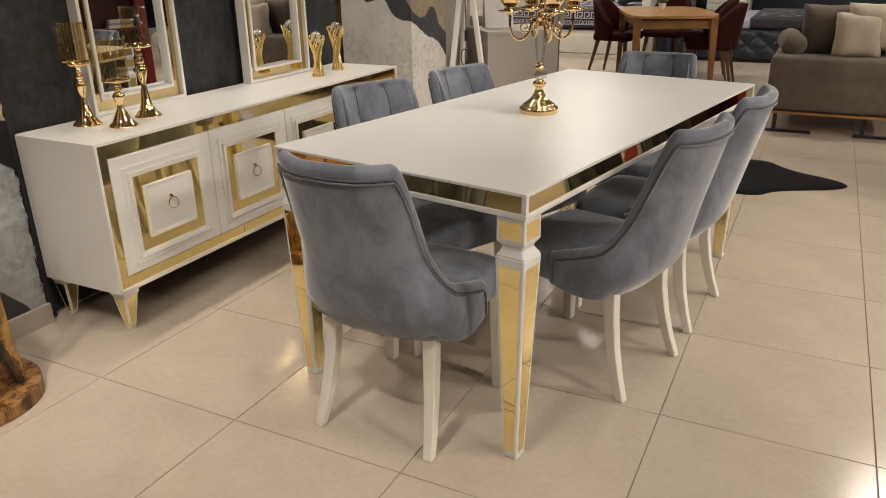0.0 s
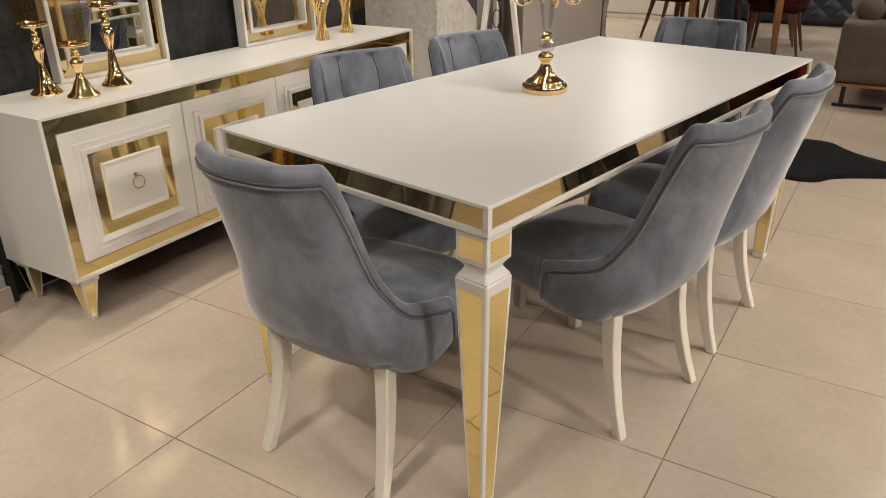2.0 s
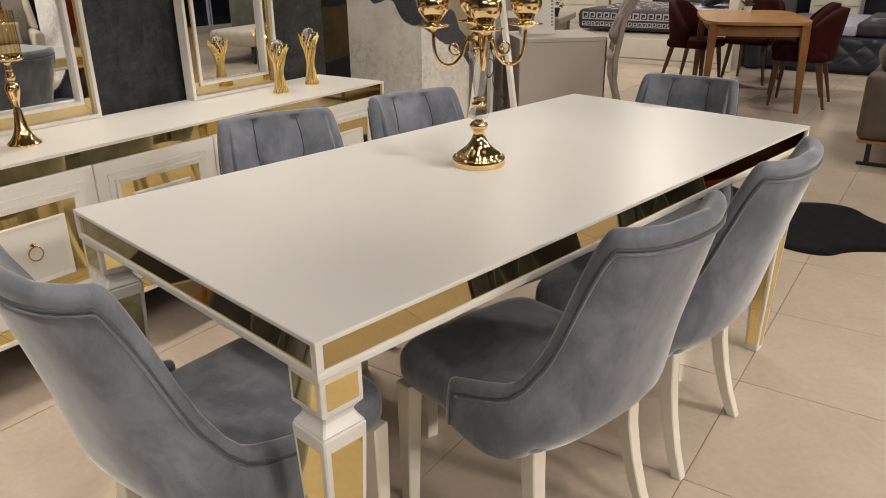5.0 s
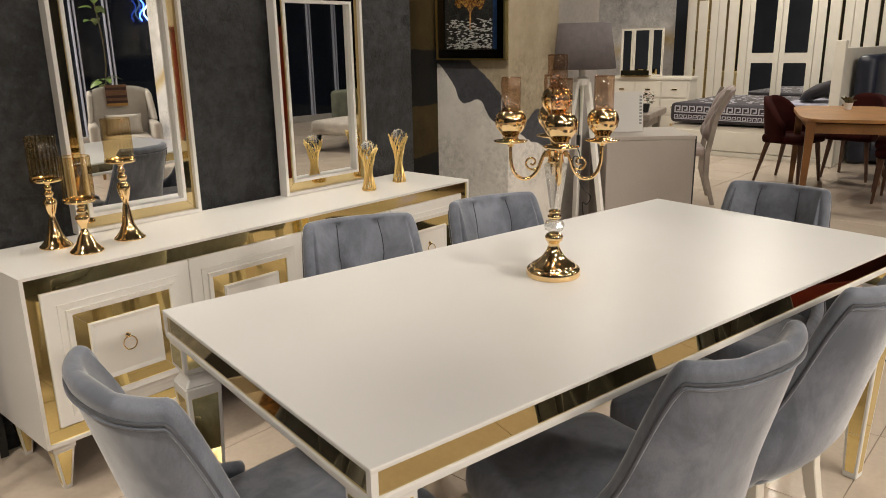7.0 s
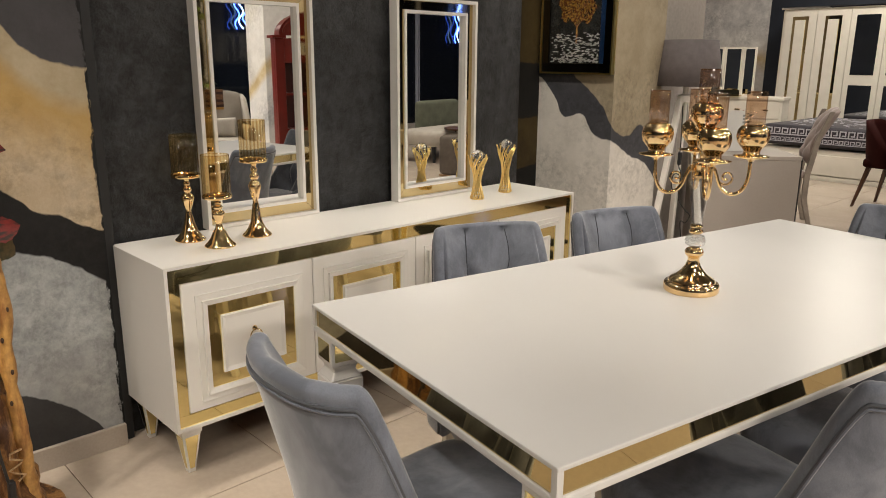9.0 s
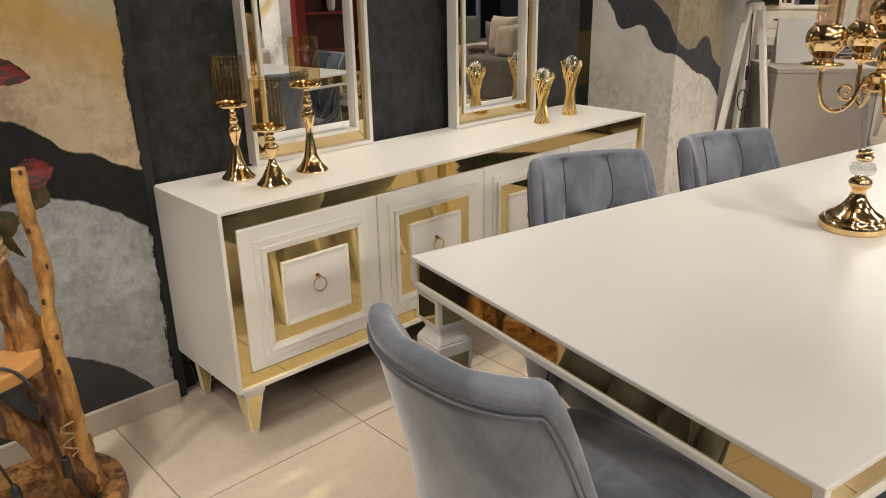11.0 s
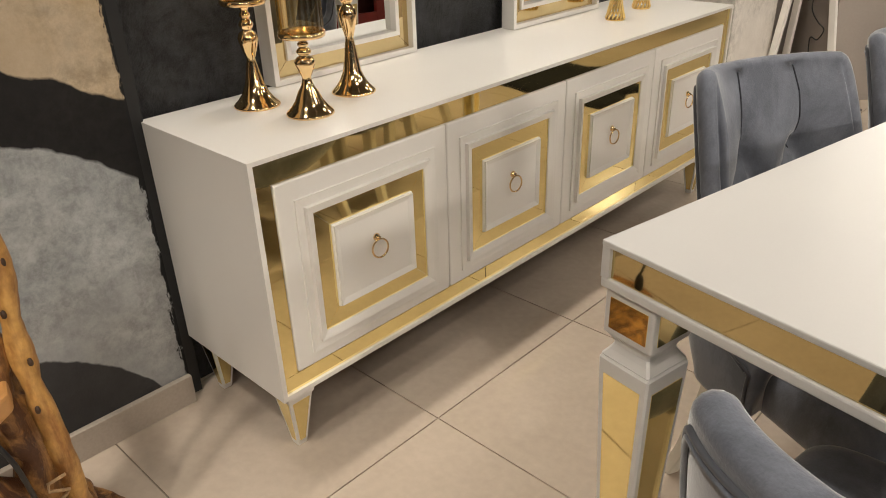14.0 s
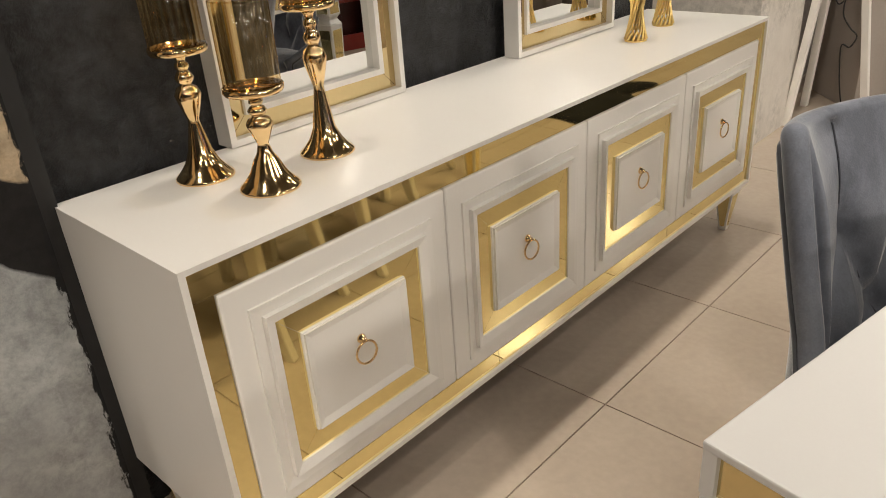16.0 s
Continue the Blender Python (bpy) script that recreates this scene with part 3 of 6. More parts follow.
marble_pillar = mural("mural_pillar", [
    (((2.0, 1.45), (2.6, 1.75), (3.0, 2.05), (3.6, 2.6), (4.6, 3.4)), (0.62, 0.60, 0.58), (0.74, 0.72, 0.70), 0.05),
    (((2.0, 0.75), (2.6, 1.02), (3.0, 1.32), (3.6, 1.75), (4.6, 2.4)), (0.46, 0.34, 0.17), (0.60, 0.50, 0.33), 0.05),
    (((2.0, 0.60), (2.6, 0.86), (3.0, 1.14), (3.6, 1.55), (4.6, 2.2)), (0.60, 0.59, 0.60), (0.72, 0.70, 0.68), 0.05),
    (((2.0, 0.30), (2.6, 0.40), (3.0, 0.70), (3.6, 1.05), (4.6, 1.5)), (0.36, 0.36, 0.38), (0.52, 0.52, 0.53), 0.09),
    (((2.0, 0.18), (2.6, 0.26), (3.0, 0.52), (3.6, 0.85), (4.6, 1.3)), (0.58, 0.57, 0.56), (0.70, 0.68, 0.66), 0.07),
], ((0.56, 0.54, 0.50), (0.70, 0.68, 0.63)), along="yx")
tagged_structure("wall_street_column", box(2.9, 3.35, 5.92, 6.9, 0, CEIL), marble_pillar, "column painted like pale marble", "column")

# frames and diffusers for the added fill panels
for px, py, power in PANELS:
    pl = thing("ceiling_light", "square light panel added out of view as room fill", "ceiling light", pose(px, py, CEIL), "ceiling light panels")
    part("frame", face_frame(-0.31, 0.31, -0.31, 0.31, 0.02, -0.02, 0.0), LAMP_WHITE, pl).matrix_basis = pose(0, 0, 0, 0, 90, 0)
    part("diffuser", box(-0.288, 0.288, -0.288, 0.288, -0.012, -0.004), PANEL_GLOW, pl, "glowing opal diffuser")
# housings for the added spots
for px, py, power, target, cone in SPOTS:
    sp = thing("ceiling_spot", "small white spotlight added out of view to brighten one area", "spotlight", pose(px, py, CEIL), "ceiling spotlights")
    part("stem", lathe([(0.012, -0.05), (0.012, 0)], 10), LAMP_WHITE, sp)
    part("ring", lathe([(0.052, -0.052), (0.055, -0.12), (0.047, -0.12), (0.045, -0.055)], 20), LAMP_WHITE, sp)


# ---- sideboard ----
def sideboard():
    sb = thing("sideboard", "white lacquered sideboard with four doors and gold mirror bands", "sideboard", pose(-2.803, 2.843, 0))
    hx, hy, zb, zt = 0.213, 1.040, 0.173, 0.735
    bm = box(-hx, hx - 0.022, -hy, hy, zb, zt)
    box(hx - 0.022, hx, -hy, -hy + 0.0115, zb, zt, 0, bm)
    box(hx - 0.022, hx, hy - 0.0115, hy, zb, zt, 0, bm)
    box(hx - 0.022, hx, -hy + 0.0115, hy - 0.0115, zb, zb + 0.012, 0, bm)
    box(hx - 0.022, hx, -hy + 0.0115, hy - 0.0115, zt - 0.0095, zt, 0, bm)
    bmesh.ops.remove_doubles(bm, verts=bm.verts[:], dist=0.0002)
    part("body", bm, WHITE, sb)
    # unseen dark sheet, added so less light bounces onto the floor below
    part("bounce_blocker", box(-hx + 0.006, hx - 0.012, -hy + 0.006, hy - 0.006, zb - 0.004, zb - 0.0005), BOUNCE_DARK, sb, "unseen dark brown sheet added to cut bounced light")
    f = hx - 0.007
    band = lambda y0, y1, z0, z1: box(hx - 0.0215, f, y0, y1, z0, z1)
    part("mirror_band", band(-hy + 0.012, hy - 0.012, 0.676, zt - 0.010), GOLD_MIRROR, sb, "gold mirror band")
    for y0, y1 in ((-hy + 0.012, -0.35), (-0.348, 0.45), (0.452, hy - 0.012)):
        part("mirror_band", band(y0, y1, zb + 0.0125, 0.226), GOLD_MIRROR, sb, "gold mirror band")
    part("mirror_band", band(-hy + 0.012, -hy + 0.049, 0.2265, 0.6755), GOLD_MIRROR, sb, "gold mirror band")
    part("mirror_band", band(hy - 0.049, hy - 0.012, 0.2265, 0.6755), GOLD_MIRROR, sb, "gold mirror band")
    y = -hy + 0.050
    w = (2 * hy - 0.100) / 4
    for k in range(4):
        door_at = y + w * k
        d = part("door", box(hx - 0.021, hx - 0.004, door_at + 0.0015, door_at + w - 0.0015, 0.228, 0.673, 0.004), WHITE, sb)
        c, cz, p = door_at + w / 2, 0.4435, hx - 0.004
        hw, hh = 0.163, 0.145
        part("moulding", face_frame(c - hw - 0.040, c + hw + 0.040, cz - hh - 0.040, cz + hh + 0.040, 0.020, p - 0.002, p + 0.0050, slope=0.004), WHITE, d)
        part("moulding", face_frame(c - hw - 0.018, c + hw + 0.018, cz - hh - 0.018, cz + hh + 0.018, 0.018, p - 0.002, p + 0.0120, slope=0.006), WHITE, d)
        frame_bars("mirror_inlay", GOLD_MIRROR, d, "gold mirror inlay", c - hw, c + hw, cz - hh, cz + hh, 0.045, p + 0.0005, p + 0.002)
        bm = box(p + 0.0005, p + 0.007, c - hw + 0.043, c + hw - 0.043, cz - hh + 0.043, cz + hh - 0.043, 0.002)
        part("panel", bm, WHITE, d)
        part("panel_lip", face_frame(c - hw + 0.046, c + hw - 0.046, cz - hh + 0.046, cz + hh - 0.046, 0.014, p + 0.006, p + 0.0120, slope=0.005), WHITE, d)
        ring = [(p + 0.019 + 0.003 * math.sin(a), c + 0.021 * math.sin(a), cz + 0.004 + 0.023 * math.cos(a)) for a in [2 * math.pi * i / 28 for i in range(28)]]
        bm = tube(ring, 0.0022, 6, closed=True)
        for i in range(0, 28, 2):
            lathe([(0, -0.003), (0.0029, 0), (0, 0.003)], 6, bm, ring[i])
        part("ring_handle", bm, GOLD, d, "twisted gold ring handle", True)
        bm = lathe([(0.009, 0), (0.009, 0.004), (0.005, 0.006), (0.005, 0.012), (0, 0.013)], 12)
        bm.transform(pose(p + 0.0065, c, cz + 0.029, 0, 90, 0))
        part("rosette", bm, GOLD, d, "gold handle rosette", True)
    for ly in (-hy + 0.055, 0.0, hy - 0.055):
        for lx in (-hx + 0.05, hx - 0.050):
            if ly == 0.0 and lx > 0:
                continue
            four = ((-1, -1), (1, -1), (1, 1), (-1, 1))
            leg = part("leg", prism([(lx + a * 0.012, ly + b * 0.012, 0) for a, b in four], [(lx + a * 0.032, ly + b * 0.032, 0.150) for a, b in four], bevel=0.001), WHITE, sb, "tapered white foot with gold mirror faces")
            part("foot_block", box(lx - 0.036, lx + 0.036, ly - 0.036, ly + 0.036, 0.1505, 0.1725, 0.002), WHITE, leg)
            for nx, ny in ((1, 0), (0, -1), (0, 1), (-1, 0)):
                tx, ty = -ny, nx
                quad = []
                for z, r, ww in ((0.016, 0.01415, 0.0075), (0.140, 0.03068, 0.0235)):
                    quad.append([(lx + nx * (r + e) + tx * q * ww, ly + ny * (r + e) + ty * q * ww, z) for q, e in ((-1, -0.002), (1, -0.002), (1, 0.0011), (-1, 0.0011))])
                part("mirror_inlay", prism(*quad), GOLD_MIRROR, leg, "gold mirror inlay")
    return sb


sideboard()


def wall_mirror(x, yc, label):
    w = thing("mirror", label, "mirror", pose(x, yc, 0.737), "mirrors on the sideboard")
    hw, h = 0.2485, 0.895
    part("outer_frame", face_frame(-hw, hw, 0, h, 0.014, 0.0, 0.050), WHITE, w)
    frame_bars("mirror_band", BRONZE_MIRROR, w, "bronze tinted mirror border", -hw + 0.0145, hw - 0.0145, 0.0145, h - 0.0145, 0.039, 0.018, 0.030)
    part("inner_frame", face_frame(-hw + 0.054, hw - 0.054, 0.054, h - 0.054, 0.013, 0.016, 0.038), WHITE, w)
    part("glass", box(0.010, 0.016, -hw + 0.067, hw - 0.067, 0.067, h - 0.067), SILVER, w, "clear silvered mirror")
    part("backing", box(0.0, 0.0095, -hw + 0.015, hw - 0.015, 0.015, h - 0.015), BLACK, w)


wall_mirror(-3.042, 2.4045, "tall mirror in white and bronze frame behind the candle holders")
wall_mirror(-3.002, 3.3025, "tall mirror in white and bronze frame standing on sideboard")


def candlestick(x, y, stem, label):
    c = thing("candle_holder", label, "candle holder", pose(x, y, 0.735), "gold candle holders")
    k = stem
    prof = [(0.053, 0.0), (0.054, 0.002), (0.052, 0.006), (0.042, 0.015), (0.031, 0.030), (0.0215, 0.052), (0.0145, k * 0.36), (0.0105, k * 0.44), (0.0095, k * 0.47), (0.015, k * 0.54), (0.021, k * 0.63),
            (0.0230, k * 0.67), (0.018, k * 0.72), (0.009, k * 0.745), (0.014, k * 0.77), (0.0165, k * 0.80), (0.012, k * 0.835), (0.008, k * 0.85), (0.012, k * 0.875), (0.012, k * 0.90), (0.007, k * 0.92), (0.010, k * 0.95), (0.016, k - 0.006)]
    part("stem", lathe(prof, 32), GOLD, c, "", True)
    part("dish", lathe([(0.016, k - 0.0065), (0.048, k - 0.004), (0.0505, k), (0.0505, k + 0.008), (0.0485, k + 0.008), (0.0475, k + 0.002), (0, k + 0.002)], 32), GOLD, c, "round gold dish", True)
    g0, g1 = k + 0.0025, k + 0.145
    bm = lathe([(0.0, g0), (0.0440, g0), (0.0465, g0 + 0.006), (0.0465, g1), (0.0450, g1 + 0.001), (0.0450, g1 - 0.002)], 88, None, (0, 0, 0), 22, 0.022)
    bmesh.ops.delete(bm, geom=[f for f in bm.faces if len(f.verts) == 88], context="FACES_ONLY")
    part("glass_shade", bm, AMBER, c, "ribbed amber glass cylinder", True)


candlestick(-2.902, 2.040, 0.230, "gold candle holder of middle height with amber glass")
candlestick(-2.752, 2.078, 0.172, "shortest gold candle holder with ribbed amber glass")
candlestick(-2.812, 2.256, 0.275, "tallest gold candle holder with ribbed amber glass")


def trophy(x, y, h, label):
    t = thing("wire_ornament", label, "ornament", pose(x, y, 0.735), "gold wire ornaments")
    part("base", lathe([(0.032, 0), (0.032, 0.004), (0.026, 0.006), (0, 0.006)], 28), GOLD_YELLOW, t)
    for k in range(14):
        pts = []
        for i in range(9):
            u = i / 8
            r = 0.0150 + (0.066 * (u - 0.42) ** 1.4 if u > 0.42 else 0.055 * (0.42 - u) ** 1.4)
            a = 2 * math.pi * k / 14 + u * 2.6
            pts.append((r * math.cos(a), r * math.sin(a), 0.005 + (h - 0.03 + 0.012 * (k % 2)) * u))
        part("wire", tube(pts, 0.0036, 6), GOLD_YELLOW, t, "", True)
    part("crystal_ball", lathe([(max(0.0, 0.032 * math.sin(math.pi * i / 10)), h - 0.020 - 0.032 * math.cos(math.pi * i / 10)) for i in range(11)], 14), BALL, t, "faceted crystal ball")


trophy(-2.79, 3.40, 0.218, "twisted gold wire ornament holding a crystal ball")
trophy(-2.83, 3.64, 0.246, "taller twisted gold wire ornament with crystal ball")


# ---- dining table ----
TABLE = pose(-1.259, 2.727, 0, 0, 0, -10.2)


def dining_table():
    t = thing("dining_table", "white lacquered dining table with bronze mirror apron", "dining table", TABLE)
    hx, hy, zt = 0.445, 0.955, 0.79
    part("tabletop", box(-hx, hx, -hy, hy, zt - 0.009, zt, 0.002), TABLE_WHITE, t)
    part("rail", box(-hx + 0.001, hx - 0.001, -hy + 0.001, hy - 0.001, 0.7215, 0.7365, 0.003), TABLE_WHITE, t, "white lower rail of the apron")
    part("core", box(-hx + 0.012, hx - 0.012, -hy + 0.012, hy - 0.012, 0.7368, zt - 0.0092), TABLE_WHITE, t)
    for sx in (-1, 1):
        for sy in (-1, 1):
            part("corner_post", box(*sorted((sx * (hx - 0.014), sx * (hx - 0.001))), *sorted((sy * (hy - 0.014), sy * (hy - 0.001))), 0.7364, zt - 0.0088), TABLE_WHITE, t)
    for sx in (-1, 1):
        for y0, y1 in ((-hy + 0.0142, -0.0012), (0.0012, hy - 0.0142)):
            part("apron_mirror", box(*sorted((sx * (hx - 0.0115), sx * (hx - 0.006))), y0, y1, 0.7368, zt - 0.0092), APRON, t, "bronze mirror strip")
    for sy in (-1, 1):
        part("apron_mirror", box(-hx + 0.0142, hx - 0.0142, *sorted((sy * (hy - 0.0115), sy * (hy - 0.006))), 0.7368, zt - 0.0092), APRON, t, "bronze mirror strip")
    for sx in (-1, 1):
        for sy in (-1, 1):
            lx, ly = sx * (hx - 0.048), sy * (hy - 0.048)
            leg = part("leg", box(lx - 0.041, lx + 0.041, ly - 0.041, ly + 0.041, 0.652, 0.7212, 0.003), TABLE_WHITE, t, "white leg with gold mirror inlays")
            neck = square_bar([(lx, ly, 0.6518), (lx, ly, 0.645), (lx, ly, 0.636), (lx, ly, 0.628), (lx, ly, 0.614)], [0.080, 0.066, 0.058, 0.066, 0.086])
            part("neck", neck, TABLE_WHITE, leg)
            part("shaft", square_bar([(lx, ly, 0.6135), (lx, ly, 0.600), (lx, ly, 0.0)], [0.086, 0.086, 0.044]), TABLE_WHITE, leg)
            for nx, ny in ((1, 0), (0, -1), (0, 1), (-1, 0)):
                tx, ty = -ny, nx

                def inlay(z0, r0, w0, z1, r1, w1):
                    quad = []
                    for z, r, ww in ((z0, r0, w0), (z1, r1, w1)):
                        quad.append([(lx + nx * (r + e) + tx * s * ww, ly + ny * (r + e) + ty * s * ww, z) for s, e in ((-1, -0.003), (1, -0.003), (1, 0.001), (-1, 0.001))])
                    return prism(*quad)
                part("mirror_inlay", inlay(0.6630, 0.041, 0.0310, 0.7100, 0.041, 0.0310), GOLD_MIRROR, leg, "gold mirror inlay")
                part("mirror_inlay", inlay(0.022, 0.02277, 0.0140, 0.160, 0.02760, 0.0185), GOLD_MIRROR, leg, "gold mirror inlay")
                part("mirror_inlay", inlay(0.1615, 0.02765, 0.0185, 0.588, 0.04258, 0.0315), GOLD_MIRROR, leg, "gold mirror inlay")


dining_table()


# ---- dining chairs ----
ARM_FRONT = 0.004


def plan(s, z):
    """A point of the chair's outer shell: s runs round it from arm to arm, z is the height."""
    t = min(1.0, max(0.0, (z - 0.36) / 0.515))
    tuck = max(0.0, 1 - (z - 0.34) / 0.10) * max(0.0, 1 - max(0.0, abs(s) - 0.35) / 0.3)
    e = min(1.0, max(0.0, (z - 0.40) / 0.22))
    w = 0.256 - 0.046 * e * e * (3 - 2 * e) - 0.035 * tuck ** 2
    yr = -0.262 - 0.138 * t + 0.05 * tuck ** 2
    yc = -0.100 - 0.125 * t
    a = abs(s)
    if a <= 0.62:
        th = min(a / 0.62 * math.pi / 2, math.pi / 2)
        x, y = w * math.sin(th) ** 0.84, yc + (yr - yc) * max(0.0, math.cos(th)) ** 0.80
    else:
        q = (a - 0.62) / 0.38
        x, y = w - 0.004 * q * q, yc + (ARM_FRONT - yc) * q
    return Vector((math.copysign(x, s), y, z))


def rim_raw(a):
    if a <= 0.385:
        return 0.850 + 0.006 * (a / 0.385) ** 2
    q = min(1.0, (a - 0.385) / 0.40)
    return 0.490 + 0.366 * (1 - q) ** 5.0 - 0.040 * max(0.0, (a - 0.64) / 0.36)


def rim(s):
    """The height of the shell's upper edge, with eased corners."""
    a = abs(s)
    return sum(rim_raw(abs(a + 0.007 * k)) for k in range(-6, 7)) / 13


SEAMS = []
BUTTONS = [(-0.060, 0.695), (0.060, 0.695), (0.0, 0.575), (-0.122, 0.575), (0.122, 0.575)]
for sx in (-1, 1):
    run = [(0.066, 0.95), (0.066, 0.86), (0.070, 0.80), (0.071, 0.75), (0.067, 0.72), (0.060, 0.695)]
    SEAMS += [((sx * a, b), (sx * c, d)) for (a, b), (c, d) in zip(run, run[1:])]
    SEAMS += [((sx * 0.060, 0.695), (0.0, 0.575)), ((sx * 0.060, 0.695), (sx * 0.122, 0.575)), ((0.0, 0.575), (sx * 0.060, 0.46)), ((sx * 0.122, 0.575), (sx * 0.060, 0.46))]


def groove(x, z):
    """How deep the tufting seams press into the padded inner back."""
    d = 9.0
    for (ax, az), (bx, bz) in SEAMS:
        px, pz, vx, vz = x - ax, z - az, bx - ax, bz - az
        u = min(1, max(0, (px * vx + pz * vz) / (vx * vx + vz * vz)))
        d = min(d, math.hypot(px - u * vx, pz - u * vz))
    b = min(math.hypot(x - bx, z - bz) for bx, bz in BUTTONS)
    low = min(1.0, max(0.0, (0.80 - z) / 0.12))
    return (0.005 + 0.006 * low) * math.exp(-d / 0.0060) + (0.010 + 0.016 * low) * math.exp(-(d / (0.030 + 0.006 * low)) ** 2) + 0.018 * math.exp(-(b / 0.019) ** 2)


STATIONS = [0.30 * k / 34 for k in range(34)] + [0.30 + 0.18 * k / 26 for k in range(26)] + [0.48 + 0.52 * k / 12 for k in range(13)]
STATIONS = [-a for a in STATIONS[:0:-1]] + STATIONS


THICK = 0.036


def normal(s, z):
    e = 0.01
    du = plan(min(1, s + e), z) - plan(max(-1, s - e), z)
    dv = plan(s, z + e) - plan(s, z - e)
    return du.cross(dv).normalized()


def inner_back(s, z):
    """A point of the padded inner face."""
    n = normal(s, z)
    deep = min(1.0, (rim(s) - z) / 0.13)
    pad = max(0.0, min(1.0, (0.68 - abs(s)) / 0.40))
    front = Vector((0, 1, 0))
    p = plan(s, z) - n * THICK + front * 0.030 * math.sin(math.pi / 2 * deep) * pad * pad * (3 - 2 * pad)
    near = min(1.0, max(0.0, (0.55 - abs(s)) / 0.16))
    return p - front * groove(p.x, z) * (0.25 + 0.75 * deep) * near * near * (3 - 2 * near)


def in_seam(x, z):
    """The point of the inner face at a sideways place and height."""
    lo, hi = -0.45, 0.45
    for k in range(24):
        mid = (lo + hi) / 2
        lo, hi = (mid, hi) if inner_back(mid, z).x < x else (lo, mid)
    return inner_back(lo, z) - normal(lo, z) * 0.0015


def dining_chair():
    c = thing("dining_chair", "grey velvet dining chair with curved back and white legs", "chair", None, "chairs round the dining table")
    rows = 26
    bm = bmesh.new()
    grid = []
    for s in STATIONS:
        low, top = 0.345 + 0.020 * abs(s) ** 4, rim(s)
        line = [plan(s, low + (top - low) * (j / (rows - 1)) ** 0.9) for j in range(rows)]
        n = normal(s, top)
        p = plan(s, top)
        ahead, behind = min(1, s + 0.006), max(-1, s - 0.006)
        up = n.cross(plan(ahead, rim(ahead)) - plan(behind, rim(behind))).normalized()
        up = up if up.z > 0 else -up
        for a in (18, 40, 65, 90, 115, 140, 162):
            g = groove(p.x, top) * (0.8 if a > 150 else 0.55 if a > 130 else 0.3 if a > 100 else 0.1 if a > 80 else 0.0)
            line.append(p - n * (THICK / 2) * (1 - math.cos(radians(a))) + up * (THICK * 0.46 * math.sin(radians(a)) - g * 0.55))
        for j in range(rows):
            line.append(inner_back(s, top - (top - 0.40) * j / (rows - 1)))
        foot, face = plan(s, low), normal(s, low + 0.02)
        line += [foot - face * 0.030 + Vector((0, 0, 0.004)), foot - face * 0.009 - Vector((0, 0, 0.004)), foot - face * 0.003 - Vector((0, 0, 0.003))]
        grid.append([bm.verts.new(v) for v in line])
    for a, b in zip(grid, grid[1:]):
        for j in range(len(a) - 1):
            bm.faces.new((a[j], b[j], b[j + 1], a[j + 1]))
        bm.faces.new((a[-1], b[-1], b[0], a[0]))
    bm.faces.new(grid[0])
    bm.faces.new(grid[-1][::-1])
    bmesh.ops.recalc_face_normals(bm, faces=bm.faces[:])
    part("shell", bm, VELVET, c, "", True)
    # welted seam along the outer edge and down the arm fronts
    def welt(s, z):
        p = plan(s, z)
        return p + Vector((p.x, p.y + 0.05, 0)).normalized() * 0.0022

    corner = 0.945
    pts = [welt(s, rim(s) - 0.014) for s in STATIONS if abs(s) < corner]
    ends = [[welt(side * corner, z) for z in (0.364, 0.39, 0.42, rim(1) - 0.018, rim(1) - 0.013)] for side in (-1, 1)]
    part("edge_roll", tube([p - Vector((0, 0, 0.008)) for p in pts], 0.0030, 6), VELVET, c, "velvet edge roll", True)
    part("piping", tube(ends[0] + pts + ends[1][::-1], 0.0036, 6), PIPING, c, "dark welted seam", True)
    # stitched seams of the padding
    for (ax, az), (bx, bz) in SEAMS:
        az, bz = min(az, 0.845), min(bz, 0.845)
        if az - bz > 0.004:
            steps = [in_seam(ax + (bx - ax) * u / 8, az + (bz - az) * u / 8) for u in range(9)]
            part("seam", tube(steps, 0.0015, 5), SEAM, c, "dark stitched seam", True)
    # seat cushion
    bm = bmesh.new()
    n, m = 48, 16
    rings = []
    for j in range(m + 1):
        v = math.pi * j / m
        r, h = math.sin(v) ** 0.16, -math.cos(v)
        ring = []
        for i in range(n):
            a = 2 * math.pi * i / n
            ca, sa = math.cos(a), math.sin(a)
            x = 0.226 * math.copysign(abs(ca) ** 0.22, ca) * r * (1 - 0.06 * max(0.0, -sa))
            y = 0.010 + 0.226 * math.copysign(abs(sa) ** 0.22, sa) * r
            z = 0.396 + 0.056 * math.copysign(abs(h) ** 0.75, h) + 0.012 * (1 - (x / 0.236) ** 2) * (h > 0)
            ring.append(bm.verts.new((x, y, z)))
        rings.append(ring)
    for a, b in zip(rings, rings[1:]):
        for i in range(n):
            bm.faces.new((a[i], a[(i + 1) % n], b[(i + 1) % n], b[i]))
    bmesh.ops.remove_doubles(bm, verts=bm.verts[:], dist=0.0005)
    part("seat", bm, VELVET, c, "", True)
    part("underframe", box(-0.185, 0.185, -0.17, 0.165, 0.342, 0.362, 0.008), VELVET, c)
    for sx in (-1, 1):
        part("leg", square_bar([(sx * 0.188, -0.242, 0.0), (sx * 0.180, -0.214, 0.08), (sx * 0.172, -0.191, 0.17), (sx * 0.166, -0.176, 0.26), (sx * 0.163, -0.168, 0.385)], [0.029, 0.032, 0.035, 0.038, 0.040]), LEG_WHITE, c, "curved white back leg")
